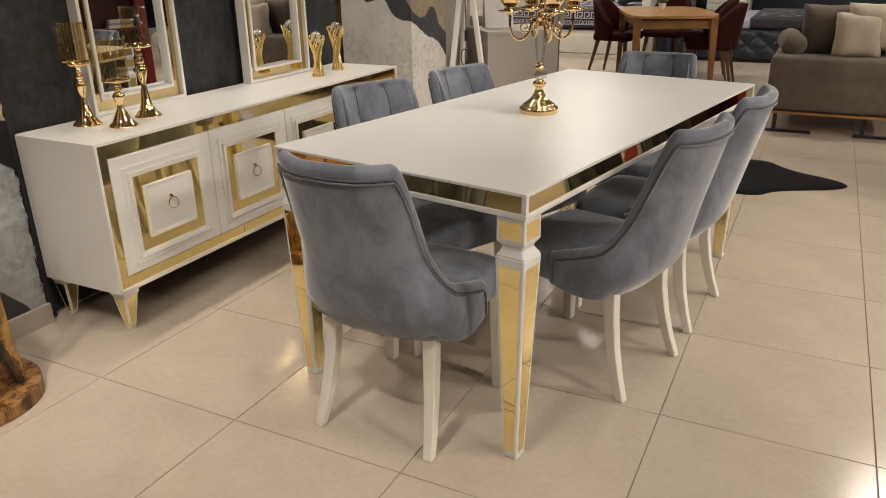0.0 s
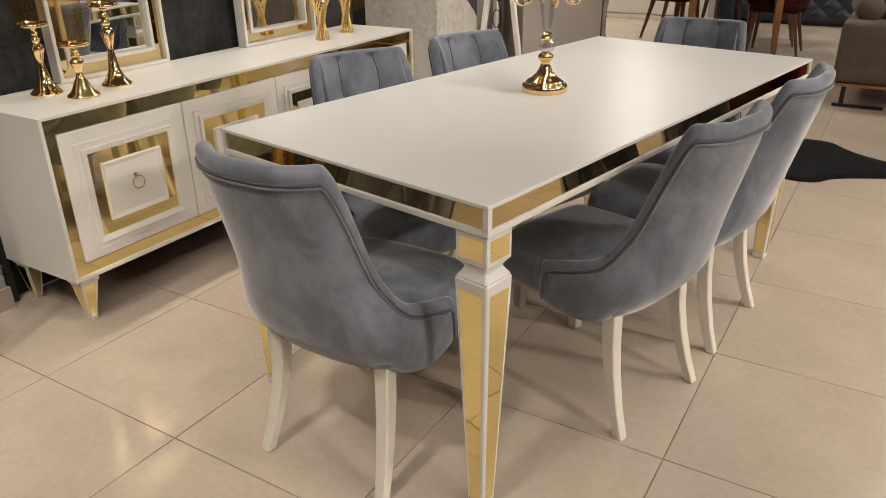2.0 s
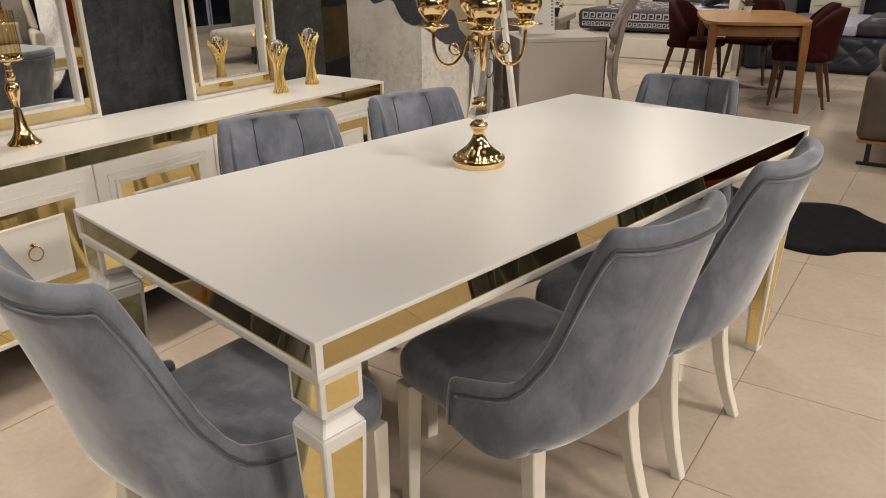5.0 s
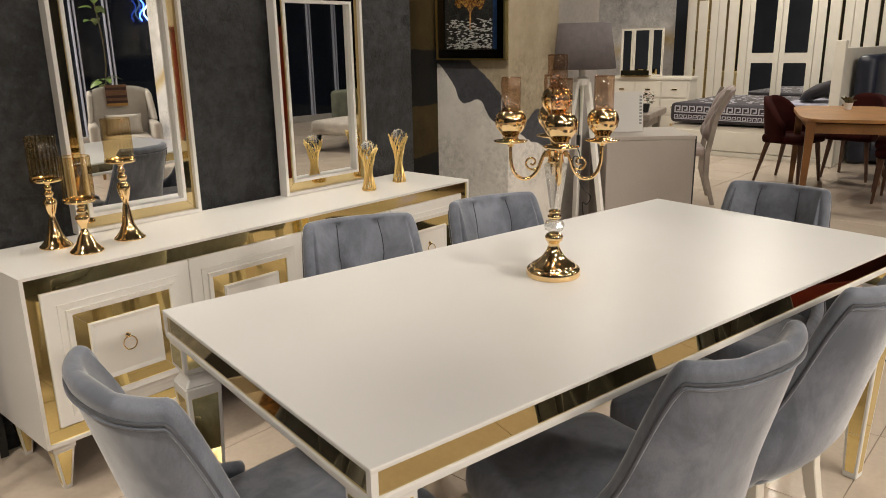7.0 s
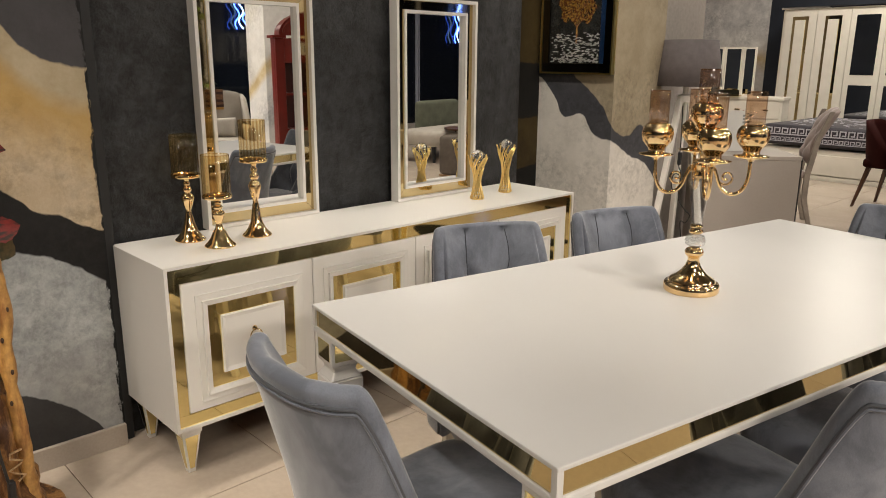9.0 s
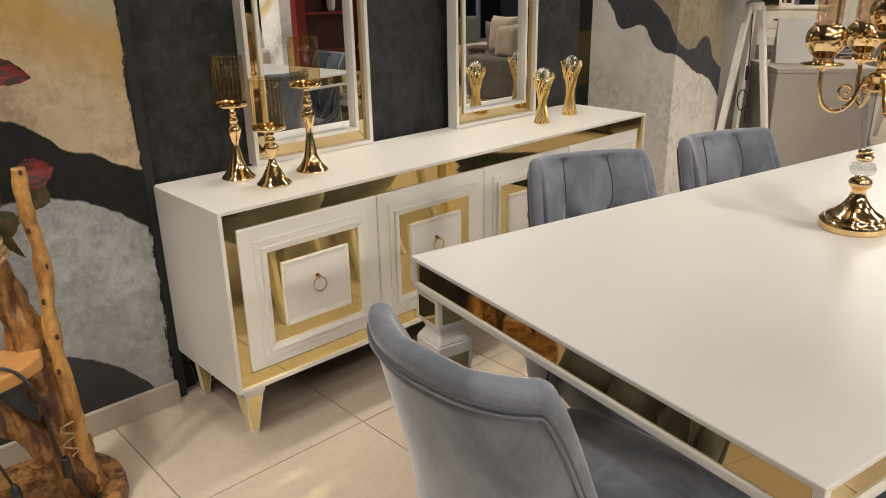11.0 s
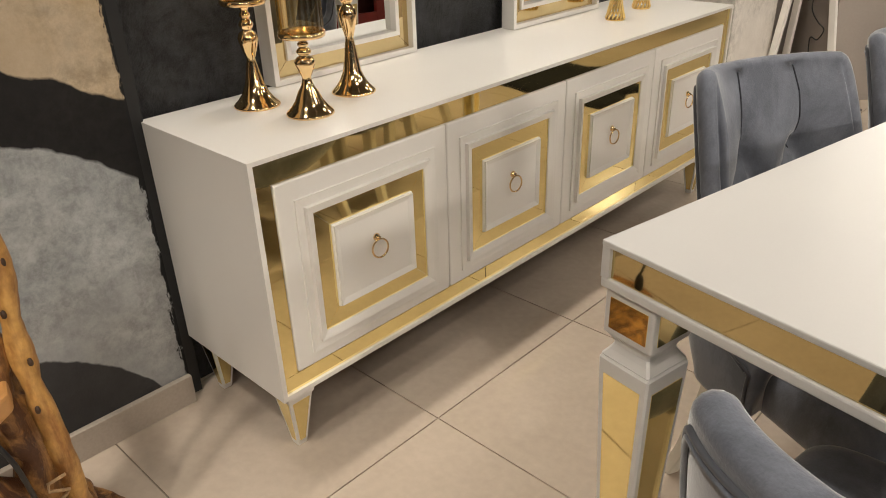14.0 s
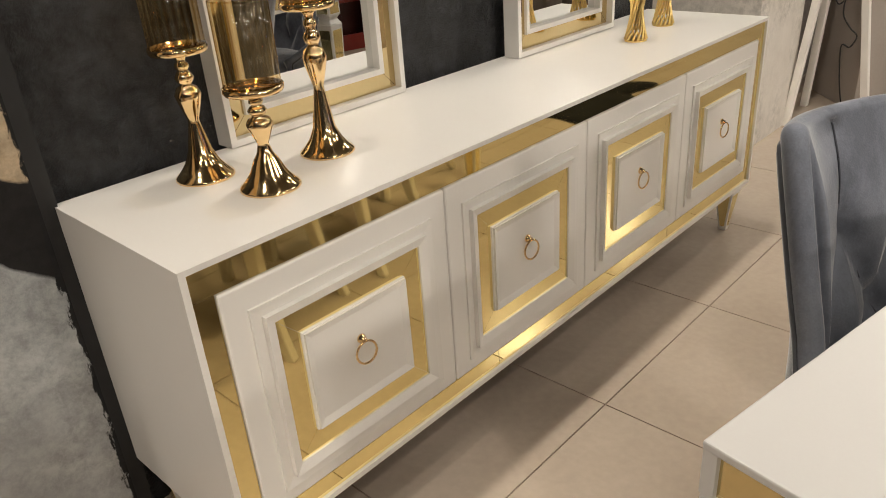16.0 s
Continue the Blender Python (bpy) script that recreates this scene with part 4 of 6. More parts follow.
        part("leg", square_bar([(sx * 0.205, 0.200, 0.0), (sx * 0.199, 0.200, 0.352)], [0.034, 0.046]), LEG_WHITE, c, "tapered white front leg")
    return c


chair = dining_chair()
chair.matrix_basis = pose(-1.416, 1.888, 0, 0, 0, -1.5)
for x, y, turn in ((-1.006, 2.406, 75.2), (-0.924, 2.937, 82.9), (-1.640, 2.418, -115.8), (-1.497, 2.956, -109), (-1.115, 3.515, 180)):
    copy_thing(chair, pose(x, y, 0, 0, 0, turn))


# ---- candelabra ----
def candelabra():
    c = thing("candelabra", "five-branch gold candelabra with crystal stem and amber glasses", "candelabra", pose(-1.30, 2.66, 0.79, 0, 0, 38))
    part("base", lathe([(0.068, 0), (0.070, 0.003), (0.070, 0.018), (0.067, 0.022), (0.059, 0.0225), (0.060, 0.027), (0.055, 0.033), (0.040, 0.042), (0.028, 0.054), (0.019, 0.068), (0.014, 0.083), (0.016, 0.090), (0.022, 0.096), (0.024, 0.104), (0.020, 0.111), (0.012, 0.115)], 48), GOLD, c, "domed gold base", True)
    part("crystal_ball", lathe([(0.010, 0.1155), (0.024, 0.124), (0.0265, 0.134), (0.022, 0.145), (0.011, 0.150)], 14), CRYSTAL, c, "faceted crystal ball")
    part("collar", lathe([(0.012, 0.1505), (0.017, 0.154), (0.018, 0.160), (0.012, 0.164), (0.016, 0.170), (0.014, 0.174)], 24), GOLD, c, "gold collar", True)
    part("crystal_stem", lathe([(0.009, 0.1745), (0.012, 0.18), (0.027, 0.278), (0.030, 0.290), (0.026, 0.296)], 8), CRYSTAL, c, "tapered crystal stem")
    part("hub", lathe([(0.019, 0.2965), (0.021, 0.30), (0.019, 0.306), (0.0185, 0.325), (0.022, 0.329), (0.017, 0.334), (0.010, 0.338)], 24), GOLD, c, "gold hub", True)

    def cup(x, y, z):
        q = part("candle_cup", lathe([(0.006, z - 0.012), (0.010, z - 0.006), (0.040, z), (0.043, z + 0.003), (0.022, z + 0.006), (0.019, z + 0.010), (0.021, z + 0.018), (0.026, z + 0.023),
                                      (0.036, z + 0.036), (0.0395, z + 0.052), (0.037, z + 0.066), (0.029, z + 0.076), (0.0245, z + 0.078)], 32, None, (x, y, 0)), GOLD, c, "round gold candle cup", True)
        part("glass_chimney", open_tube(0.0243, z + 0.074, z + 0.158, x, y), ROSE_GLASS, q, "straight amber glass chimney", True)

    cup(0, 0, 0.402)
    part("pillar", lathe([(0.009, 0.338), (0.008, 0.35), (0.012, 0.362), (0.008, 0.372), (0.006, 0.391)], 16), GOLD, c, "", True)
    for k in range(4):
        a = math.pi / 2 * k
        d = Vector((math.cos(a), math.sin(a), 0))
        at = lambda r, z: d * r + Vector((0, 0, z))
        arm = part("arm", tube(smooth_path([at(0.018, 0.320), at(0.029, 0.319), at(0.036, 0.303), at(0.046, 0.277), at(0.063, 0.259), at(0.083, 0.256), at(0.101, 0.268), at(0.112, 0.296), at(0.114, 0.342)], 6), 0.0046, 8), GOLD, c, "curved gold arm", True)
        turns = [(3.5 + 0.42 * i, 0.0205 - 0.00085 * i) for i in range(21)]
        part("scroll", tube([at(0.060 + rr * math.cos(w), 0.297 + rr * math.sin(w)) for w, rr in turns], 0.0030, 6), GOLD, arm, "spiral gold scroll", True)
        part("socket_block", box(-0.005, 0.005, -0.007, 0.007, -0.008, 0.008, 0.0015), GOLD, arm).matrix_basis = Matrix.Translation(at(0.025, 0.319)) @ Matrix.Rotation(a, 4, "Z")
        p = at(0.114, 0)
        cup(p.x, p.y, 0.350)


candelabra()


# ---- round the lamp and the column ----
def framed_picture():
    p = thing("framed_picture", "framed picture of a golden tree over water", "picture", pose(-3.165, 4.630, 1.29))
    hw, h = 0.262, 0.80

    def ring(y0, y1, z0, z1, w, d0, d1):
        bm = face_frame(y0, y1, z0, z1, w, d0, d1)
        bm.transform(pose(0, 0, 0, 0, 0, -90))
        return bm
    part("frame", ring(-hw, hw, 0, h, 0.010, 0.0, 0.032), GOLD_YELLOW, p, "thin gold frame")
    part("mirror_mount", ring(-hw + 0.0105, hw - 0.0105, 0.0105, h - 0.0105, 0.050, 0.006, 0.026), SMOKED, p, "dark bevelled mirror mount")
    flat = lambda x0, x1, z0, z1, lift: box(x0, x1, -0.012 - lift, -0.006, z0, z1)
    part("print", flat(-hw + 0.061, hw - 0.061, 0.061, h - 0.061, 0.0), PIC_DARK, p, "dark night sky print")
    part("print_edge", flat(hw - 0.100, hw - 0.0615, 0.062, h - 0.062, 0.0015), PIC_BLUE, p, "blue strip of the print")
    rnd = random.Random(4)
    bm = bmesh.new()
    for k in range(430):
        z = 0.066 + rnd.random() ** 1.2 * 0.17
        x = -0.195 + rnd.random() * 0.35
        if rnd.random() < 0.45 * abs(x + 0.02) / 0.19 + (z - 0.066) * 1.5:
            continue
        ln, hz, tilt = 0.006 + rnd.random() * 0.030, 0.0016 + rnd.random() * 0.0035, 0.003 * (rnd.random() - 0.5)
        x1 = min(x + ln, 0.158)
        quad = [(x, z), ((x + x1) / 2, z - hz), (x1, z + tilt), ((x + x1) / 2, z + hz)]
        prism([(qx, -0.0122, qz) for qx, qz in quad], [(qx, -0.0150, qz) for qx, qz in quad], bm)
    part("water_glints", bm, PIC_WHITE, p, "white glints on painted water")
    bm = bmesh.new()
    for k in range(1500):
        a, r = rnd.random() * 2 * math.pi, rnd.random() ** 0.55
        edge = 1 + 0.10 * math.sin(5 * a) + 0.06 * math.sin(11 * a + 1)
        x, z = -0.005 + 0.150 * r * edge * math.cos(a), 0.455 + 0.165 * r * edge * math.sin(a)
        sz, t = 0.0028 + rnd.random() * 0.0042, rnd.random() * 3
        quad = [(x + sz * math.cos(t + q * math.pi / 2), z + sz * 1.3 * math.sin(t + q * math.pi / 2)) for q in range(4)]
        prism([(qx, -0.0122, qz) for qx, qz in quad[::-1]], [(qx, -0.0150, qz) for qx, qz in quad[::-1]], bm)
    for k in range(11):
        x0, x1 = -0.005 + (k - 5) * 0.0010, -0.005 + (k - 5) * 0.022
        tube([(x0, -0.0138, 0.175), (x0, -0.0138, 0.27), (0.5 * x1, -0.0138, 0.34), (x1, -0.0138, 0.43)], 0.0009, 5, bm)
    part("tree", bm, PIC_GOLD, p, "gold leaf tree")
    part("glazing", box(-hw + 0.061, hw - 0.061, -0.021, -0.019, 0.061, h - 0.061), CLEAR, p, "clear glazing").visible_shadow = False


CLEAR = glass("clear_glazing", (0.97, 0.97, 0.97), 0.0, 1.45)
framed_picture()


def floor_lamp():
    l = thing("floor_lamp", "white tripod floor lamp with a grey drum shade", "floor lamp", pose(-2.805, 5.285, 0))
    for a in (6, 126, 246):
        c, q = math.cos(radians(a)), math.sin(radians(a))
        part("leg", square_bar([(0.21 * c, 0.21 * q, 0), (0.04 * c, 0.04 * q, 1.14)], [0.034, 0.034]), LAMP_WHITE, l)
    part("hub", lathe([(0.05, 1.12), (0.05, 1.16), (0.02, 1.17), (0.02, 1.30)], 20), LAMP_WHITE, l)
    part("shade", lathe([(0.212, 1.220), (0.170, 1.495), (0.166, 1.495), (0.208, 1.222)], 48), SHADE, l, "grey fabric drum shade", True)
    loop = smooth_path([(0.02, -0.06, 1.10), (0.05, -0.10, 0.90), (0.06, -0.12, 0.74), (0.075, -0.12, 0.70), (0.085, -0.13, 0.62), (0.055, -0.14, 0.57), (0.025, -0.13, 0.62), (0.035, -0.12, 0.68), (0.070, -0.11, 0.66),
                        (0.070, -0.11, 0.53), (0.10, -0.08, 0.46), (0.13, -0.06, 0.42), (0.11, -0.07, 0.37), (0.07, -0.06, 0.36), (0.10, -0.02, 0.10), (0.16, 0.02, 0.006), (0.35, 0.10, 0.006)], 6)
    part("cord", tube(loop, 0.0035, 6), BLACK, l, "looped black cord", True)
    part("switch", box(0.048, 0.070, -0.125, -0.105, 0.74, 0.82, 0.005), BLACK, l, "black cord switch")


floor_lamp()


def plinth_table():
    p = thing("display_counter", "plain taupe display counter with square edges", "counter", pose(-2.665, 5.83, 0, 0, 0, 42))
    part("body", box(-0.28, 0.30, -0.27, 0.25, 0, 0.755, 0.003), PLINTH, p)
    part("top", box(-0.283, 0.303, -0.273, 0.253, 0.756, 0.782, 0.003), PLINTH, p)
    part("edge_strip", box(0.3035, 0.312, -0.262, 0.245, 0.0, 0.775, 0.001), BLACK, p, "dark side panel")


plinth_table()


def sign_stand():
    q = thing("sign_stand", "white folded sign card standing on the counter", "sign", pose(-2.76, 5.80, 0.784, 0, 0, 38))
    part("card", prism([(-0.115, -0.05, 0), (0.115, -0.05, 0), (0.115, -0.045, 0), (-0.115, -0.045, 0)], [(-0.115, 0.0, 0.265), (0.115, 0.0, 0.265), (0.115, 0.004, 0.265), (-0.115, 0.004, 0.265)]), PAPER, q)
    part("card", prism([(-0.115, 0.055, 0), (0.115, 0.055, 0), (0.115, 0.06, 0), (-0.115, 0.06, 0)], [(-0.115, 0.005, 0.265), (0.115, 0.005, 0.265), (0.115, 0.009, 0.265), (-0.115, 0.009, 0.265)]), PAPER, q)
    for k in range(9):
        z = 0.05 + k * 0.022
        y = -0.0515 + 0.05 * z / 0.265
        part("print_bar", prism([(0.090, y, z), (0.106, y, z), (0.106, y + 0.003, z), (0.090, y + 0.003, z)], [(0.090, y + 0.003, z + 0.013), (0.106, y + 0.003, z + 0.013), (0.106, y + 0.006, z + 0.013), (0.090, y + 0.006, z + 0.013)]), CARD_GREY, q, "unreadable printed bar")


sign_stand()


def grey_table():
    t = thing("grey_dining_table", "grey washed wooden dining table", "table", pose(-3.80, 7.55, 0, 0, 0, 15))
    part("tabletop", box(-0.5, 0.42, -0.42, 0.42, 0.70, 0.76, 0.01), GREY_WOOD, t)
    part("apron", box(-0.44, 0.36, -0.36, 0.36, 0.62, 0.6995), GREY_WOOD, t)
    for sx, sy in ((-0.42, -0.34), (0.34, -0.34), (0.34, 0.34), (-0.42, 0.34)):
        part("leg", square_bar([(sx, sy, 0), (sx, sy, 0.7)], [0.05, 0.07]), GREY_WOOD, t)


grey_table()


def tufted_chair(m, label):
    c = thing("tufted_chair", label, "chair", m, "grey wooden chairs")
    part("seat", box(-0.23, 0.23, -0.22, 0.24, 0.42, 0.49, 0.03, segments=3), TUFT, c)
    for sx in (-1, 1):
        part("back_post", square_bar([(sx * 0.21, -0.30, 0), (sx * 0.215, -0.23, 0.25), (sx * 0.215, -0.23, 0.45), (sx * 0.22, -0.28, 0.75), (sx * 0.215, -0.36, 0.98)], [0.038, 0.045, 0.045, 0.042, 0.036]), GREY_WOOD, c)
        part("leg", square_bar([(sx * 0.205, 0.22, 0), (sx * 0.205, 0.21, 0.43)], [0.034, 0.045]), GREY_WOOD, c)
    bm = bmesh.new()
    n, m = 30, 34
    for side in (1, -1):
        grid = []
        for i in range(n + 1):
            line = []
            for j in range(m + 1):
                u, v = -1 + 2 * i / n, j / m
                x, z = 0.205 * u, 0.55 + 0.46 * v - 0.03 * u * u
                diamond = abs(math.sin((x / 0.105 + z / 0.15) * math.pi / 2)) * abs(math.sin((x / 0.105 - z / 0.15) * math.pi / 2))
                edge = (max(0, 1 - u ** 6) * max(0, 1 - (2 * v - 1) ** 6)) ** 0.5
                y = -0.245 - 0.22 * max(0, v - 0.15) ** 1.4 + side * edge * (0.022 + (0.040 * diamond ** 0.5 if side > 0 else 0.006))
                line.append(bm.verts.new((x, y, z)))
            grid.append(line)
        for a, b in zip(grid, grid[1:]):
            for j in range(m):
                q = (a[j], a[j + 1], b[j + 1], b[j])
                bm.faces.new(q if side > 0 else q[::-1])
    bmesh.ops.remove_doubles(bm, verts=bm.verts[:], dist=0.0005)
    part("backrest", bm, TUFT, c, "deep tufted blush backrest", True)


tufted_chair(pose(-3.08, 7.42, 0, 0, 0, 118), "grey wooden chair with tufted blush back beside the counter")


# ---- oak dining set ----
OAKSET = pose(-1.95, 8.42, 0, 0, 0, 20)


def oak_table():
    t = thing("oak_table", "honey oak dining table with rounded corners", "table", OAKSET)
    n, top, low = 40, [], []
    for i in range(n):
        a = 2 * math.pi * i / n
        c, q = math.cos(a), math.sin(a)
        top.append((0.44 * math.copysign(abs(c) ** 0.4, c), 0.72 * math.copysign(abs(q) ** 0.4, q)))
    part("tabletop", prism([(x, y, 0.722) for x, y in top], [(x, y, 0.748) for x, y in top], bevel=0.004), OAK, t)
    part("apron", box(-0.36, 0.36, -0.62, 0.62, 0.625, 0.705, 0.004), OAK, t)
    for sx, sy in ((-0.36, -0.62), (0.36, -0.62), (0.36, 0.62), (-0.36, 0.62)):
        part("leg", square_bar([(sx * 1.06, sy * 1.03, 0), (sx, sy, 0.7215)], [0.040, 0.070]), OAK_DARK, t)


oak_table()


def maroon_chair():
    c = thing("maroon_chair", "maroon velvet chair with dark wooden legs", "chair", None, "chairs round the oak table")
    bm = bmesh.new()
    cols, rows = 25, 12
    grid = []
    for i in range(cols):
        s = -1 + 2 * i / (cols - 1)
        th = s * math.pi * 0.5
        top = 0.83 - 0.27 * abs(s) ** 2.6
        outer, inner = [], []
        for j in range(rows):
            z = 0.40 + (top - 0.40) * j / (rows - 1)
            lean = 0.14 * (z - 0.40)
            x, y = 0.25 * math.sin(th), 0.02 - (0.26 + lean) * math.cos(th) ** 0.8 if abs(s) < 1 else 0.02
            outer.append(bm.verts.new((x, y, z)))
            inner.append(bm.verts.new((x * 0.83, y * 0.83 + 0.02, z + (0.012 if j == rows - 1 else 0))))
        grid.append(outer + inner[::-1])
    for a, b in zip(grid, grid[1:]):
        for j in range(len(a)):
            k = (j + 1) % len(a)
            bm.faces.new((a[j], b[j], b[k], a[k]))
    bm.faces.new(grid[0])
    bm.faces.new(grid[-1][::-1])
    bmesh.ops.recalc_face_normals(bm, faces=bm.faces[:])
    part("backrest", bm, MAROON, c, "", True)
    part("seat", box(-0.23, 0.23, -0.20, 0.24, 0.39, 0.48, 0.035, segments=3), MAROON, c, "", True)
    for sx in (-1, 1):
        for y0, y1 in ((-0.24, -0.15), (0.21, 0.18)):
            part("leg", square_bar([(sx * 0.22, y0, 0), (sx * 0.17, y1, 0.40)], [0.022, 0.04]), WALNUT, c, "tapered dark wooden leg")
    return c


mc = maroon_chair()
mc.matrix_basis = pose(-2.57, 8.93, 0, 0, 0, -100)
for x, y, turn in ((-1.45, 8.42, 92), (-1.60, 9.02, 100), (-2.12, 9.50, 172)):
    copy_thing(mc, pose(x, y, 0, 0, 0, turn))

pot = thing("potted_plant", "small potted succulent on the oak table", "plant", pose(-2.05, 8.72, 0.7485))
part("pot", lathe([(0.03, 0), (0.042, 0.06), (0.038, 0.06), (0.036, 0.05), (0, 0.05)], 16), PAPER, pot)
bm = bmesh.new()
rnd = random.Random(9)
for k in range(30):
    a, r = rnd.random() * 6.28, 0.02 + 0.05 * rnd.random()
    p0, p1 = Vector((0.01 * math.cos(a), 0.01 * math.sin(a), 0.05)), Vector((r * math.cos(a), r * math.sin(a), 0.08 + 0.05 * rnd.random()))
    tube([p0, (p0 + p1) / 2 + Vector((0, 0, 0.012)), p1], [0.004, 0.010, 0.002], 5, bm)
part("leaves", bm, LEAF_GREEN, pot)


def leaf(bm, m, ln, wd, curl):
    """A broad leaf with a folded midrib and toothed edge."""
    n = 10
    rows = []
    for i in range(n + 1):
        u = i / n
        half = wd * math.sin(math.pi * u ** 0.8) ** 0.8 * (1 + 0.06 * (-1) ** i) if 0 < i < n else 0.001
        z = -curl * u * u * ln
        rows.append([bm.verts.new(m @ Vector((u * ln, k * half, z + 0.25 * abs(k) * half))) for k in (-1, -0.5, 0, 0.5, 1)])
    for a, b in zip(rows, rows[1:]):
        for k in range(4):
            bm.faces.new((a[k], a[k + 1], b[k + 1], b[k]))


def potted_plant(m, label, flower, pot):
    p = thing("potted_plant", label, "plant", m, "small potted plants")
    part("pot", lathe([(0.035, 0), (0.048, 0.075), (0.044, 0.075), (0.040, 0.065), (0, 0.065)], 16), pot, p)
    rnd = random.Random(8)
    for name, mat, count, size in (("foliage", LEAF_GREEN, 46, 0.030), ("blossom", flower, 34, 0.020)):
        bm = bmesh.new()
        for k in range(count):
            a, r, z = rnd.random() * 6.28, 0.075 * rnd.random() ** 0.5, 0.07 + 0.10 * rnd.random() + (0.02 if name == "blossom" else 0)
            leaf(bm, Matrix.Translation((r * math.cos(a), r * math.sin(a), z)) @ pose(0, 0, 0, 60 * rnd.random() - 30, -50 * rnd.random(), math.degrees(a) + 40 * rnd.random()), size, size * 0.35, 0.3)
        part(name, bm, mat, p, "", True)


potted_plant(pose(-3.42, 7.42, 0.7605), "small dark red flowers in a dark pot", BLOSSOM_RED, BLACK)


# ---- bedroom display ----
def greek_key(bm, x0, x1, z0, h, y, t):
    """A running key border of raised bars on an upright face."""
    u = h / 4.5
    x = x0
    while x + 5 * u < x1:
        for ax, bx, az, bz in ((0, 0.7, 0, 4.5), (0.7, 4.0, 3.8, 4.5), (3.3, 4.0, 1.3, 3.8), (1.6, 3.3, 1.3, 2.0), (0.7, 5.0, 0, 0.7)):
            box(x + ax * u, x + bx * u, y - t, y, z0 + az * u, z0 + bz * u, 0, bm)
        x += 5 * u


def white_bed():
    b = thing("white_bed", "white bed with plum cover and silver key border", "bed", pose(0, 0, 0))
    part("base", box(-4.42, -2.535, 10.25, 11.95, 0.0, 0.36, 0.01), BED_WHITE, b)
    part("base_moulding", box(-4.36, -2.60, 10.225, 10.2485, 0.06, 0.30, 0.008), BED_WHITE, b)
    part("plinth", box(-4.44, -2.52, 10.222, 10.2485, 0.0, 0.05, 0.004), BED_WHITE, b)
    cover = part("bedcover", box(-4.45, -2.72, 10.20, 11.98, 0.385, 0.63, 0.06, segments=4), BED_COVER, b, "plum bedcover with silver pattern", True)
    bm = bmesh.new()
    greek_key(bm, -4.38, -2.80, 0.43, 0.055, 10.199, 0.004)
    greek_key(bm, -4.38, -2.80, 0.51, 0.085, 10.199, 0.004)
    part("key_border", bm, BED_PATTERN, cover, "silver key border")
    rnd = random.Random(12)
    for k in range(120):
        x, y = -4.3 + rnd.random() * 1.1, 10.35 + rnd.random() * 1.5
        ring = [(x + 0.03 * math.cos(0.8 * q + k) * (1 - q * 0.09), y + 0.03 * math.sin(0.8 * q + k) * (1 - q * 0.09), 0.632) for q in range(8)]
        part("scroll", tube(ring, 0.004, 4), BED_PATTERN, cover, "silver scroll")
    part("sheet", box(-3.12, -2.60, 10.24, 11.94, 0.62, 0.665, 0.02, segments=3), LILAC, b, "folded lilac sheet", True)
    for y in (10.62, 11.45):
        bm = lathe([(0.001, -0.08), (0.22, -0.05), (0.31, 0.0), (0.22, 0.06), (0.001, 0.09)], 24)
        bm.transform(pose(-2.80, y, 0.79, 0, -28, 0) @ Matrix.Diagonal((0.75, 1.1, 1, 1)))
        part("pillow", bm, BED_COVER, b, "plum pillow", True)
    part("headboard", box(-2.53, -2.46, 10.12, 12.05, 0.0, 1.28, 0.01), BED_WHITE, b)
    part("headboard_post", box(-2.55, -2.44, 10.02, 10.115, 0.0, 1.36, 0.01), BED_WHITE, b)


white_bed()


def wardrobe():
    w = thing("wardrobe", "white six-door wardrobe with mirror strips", "wardrobe", pose(-5.22, 12.30, 0))
    part("carcass", box(0, 2.76, 0.02, 0.62, 0.0, 2.10), BED_WHITE, w)
    part("cornice", box(-0.03, 2.79, -0.02, 0.64, 2.1005, 2.135, 0.008), SILVER, w, "mirrored cornice")
    part("side_strip", box(-0.008, -0.0005, 0.03, 0.61, 0.05, 2.09), BRONZE_MIRROR, w, "mirrored side strip")
    for k in range(6):
        x = 0.03 + k * 0.45
        d = part("door", box(x + 0.004, x + 0.446, 0.0, 0.0195, 0.06, 2.08, 0.004), BED_WHITE, w)
        if k in (2, 3):
            for z0, z1 in ((0.30, 1.06), (1.20, 2.0)):
                part("mirror", box(x + 0.075, x + 0.375, -0.004, -0.0005, z0, z1), SILVER, d, "rectangular door mirror")
        else:
            part("mirror", box(x + 0.115, x + 0.335, -0.004, -0.0005, 0.2, 2.0), BRONZE_MIRROR, d, "tall mirror strip")
            part("panel", box(x + 0.155, x + 0.295, -0.022, -0.0045, 0.25, 1.95, 0.004), BED_WHITE, d)


wardrobe()


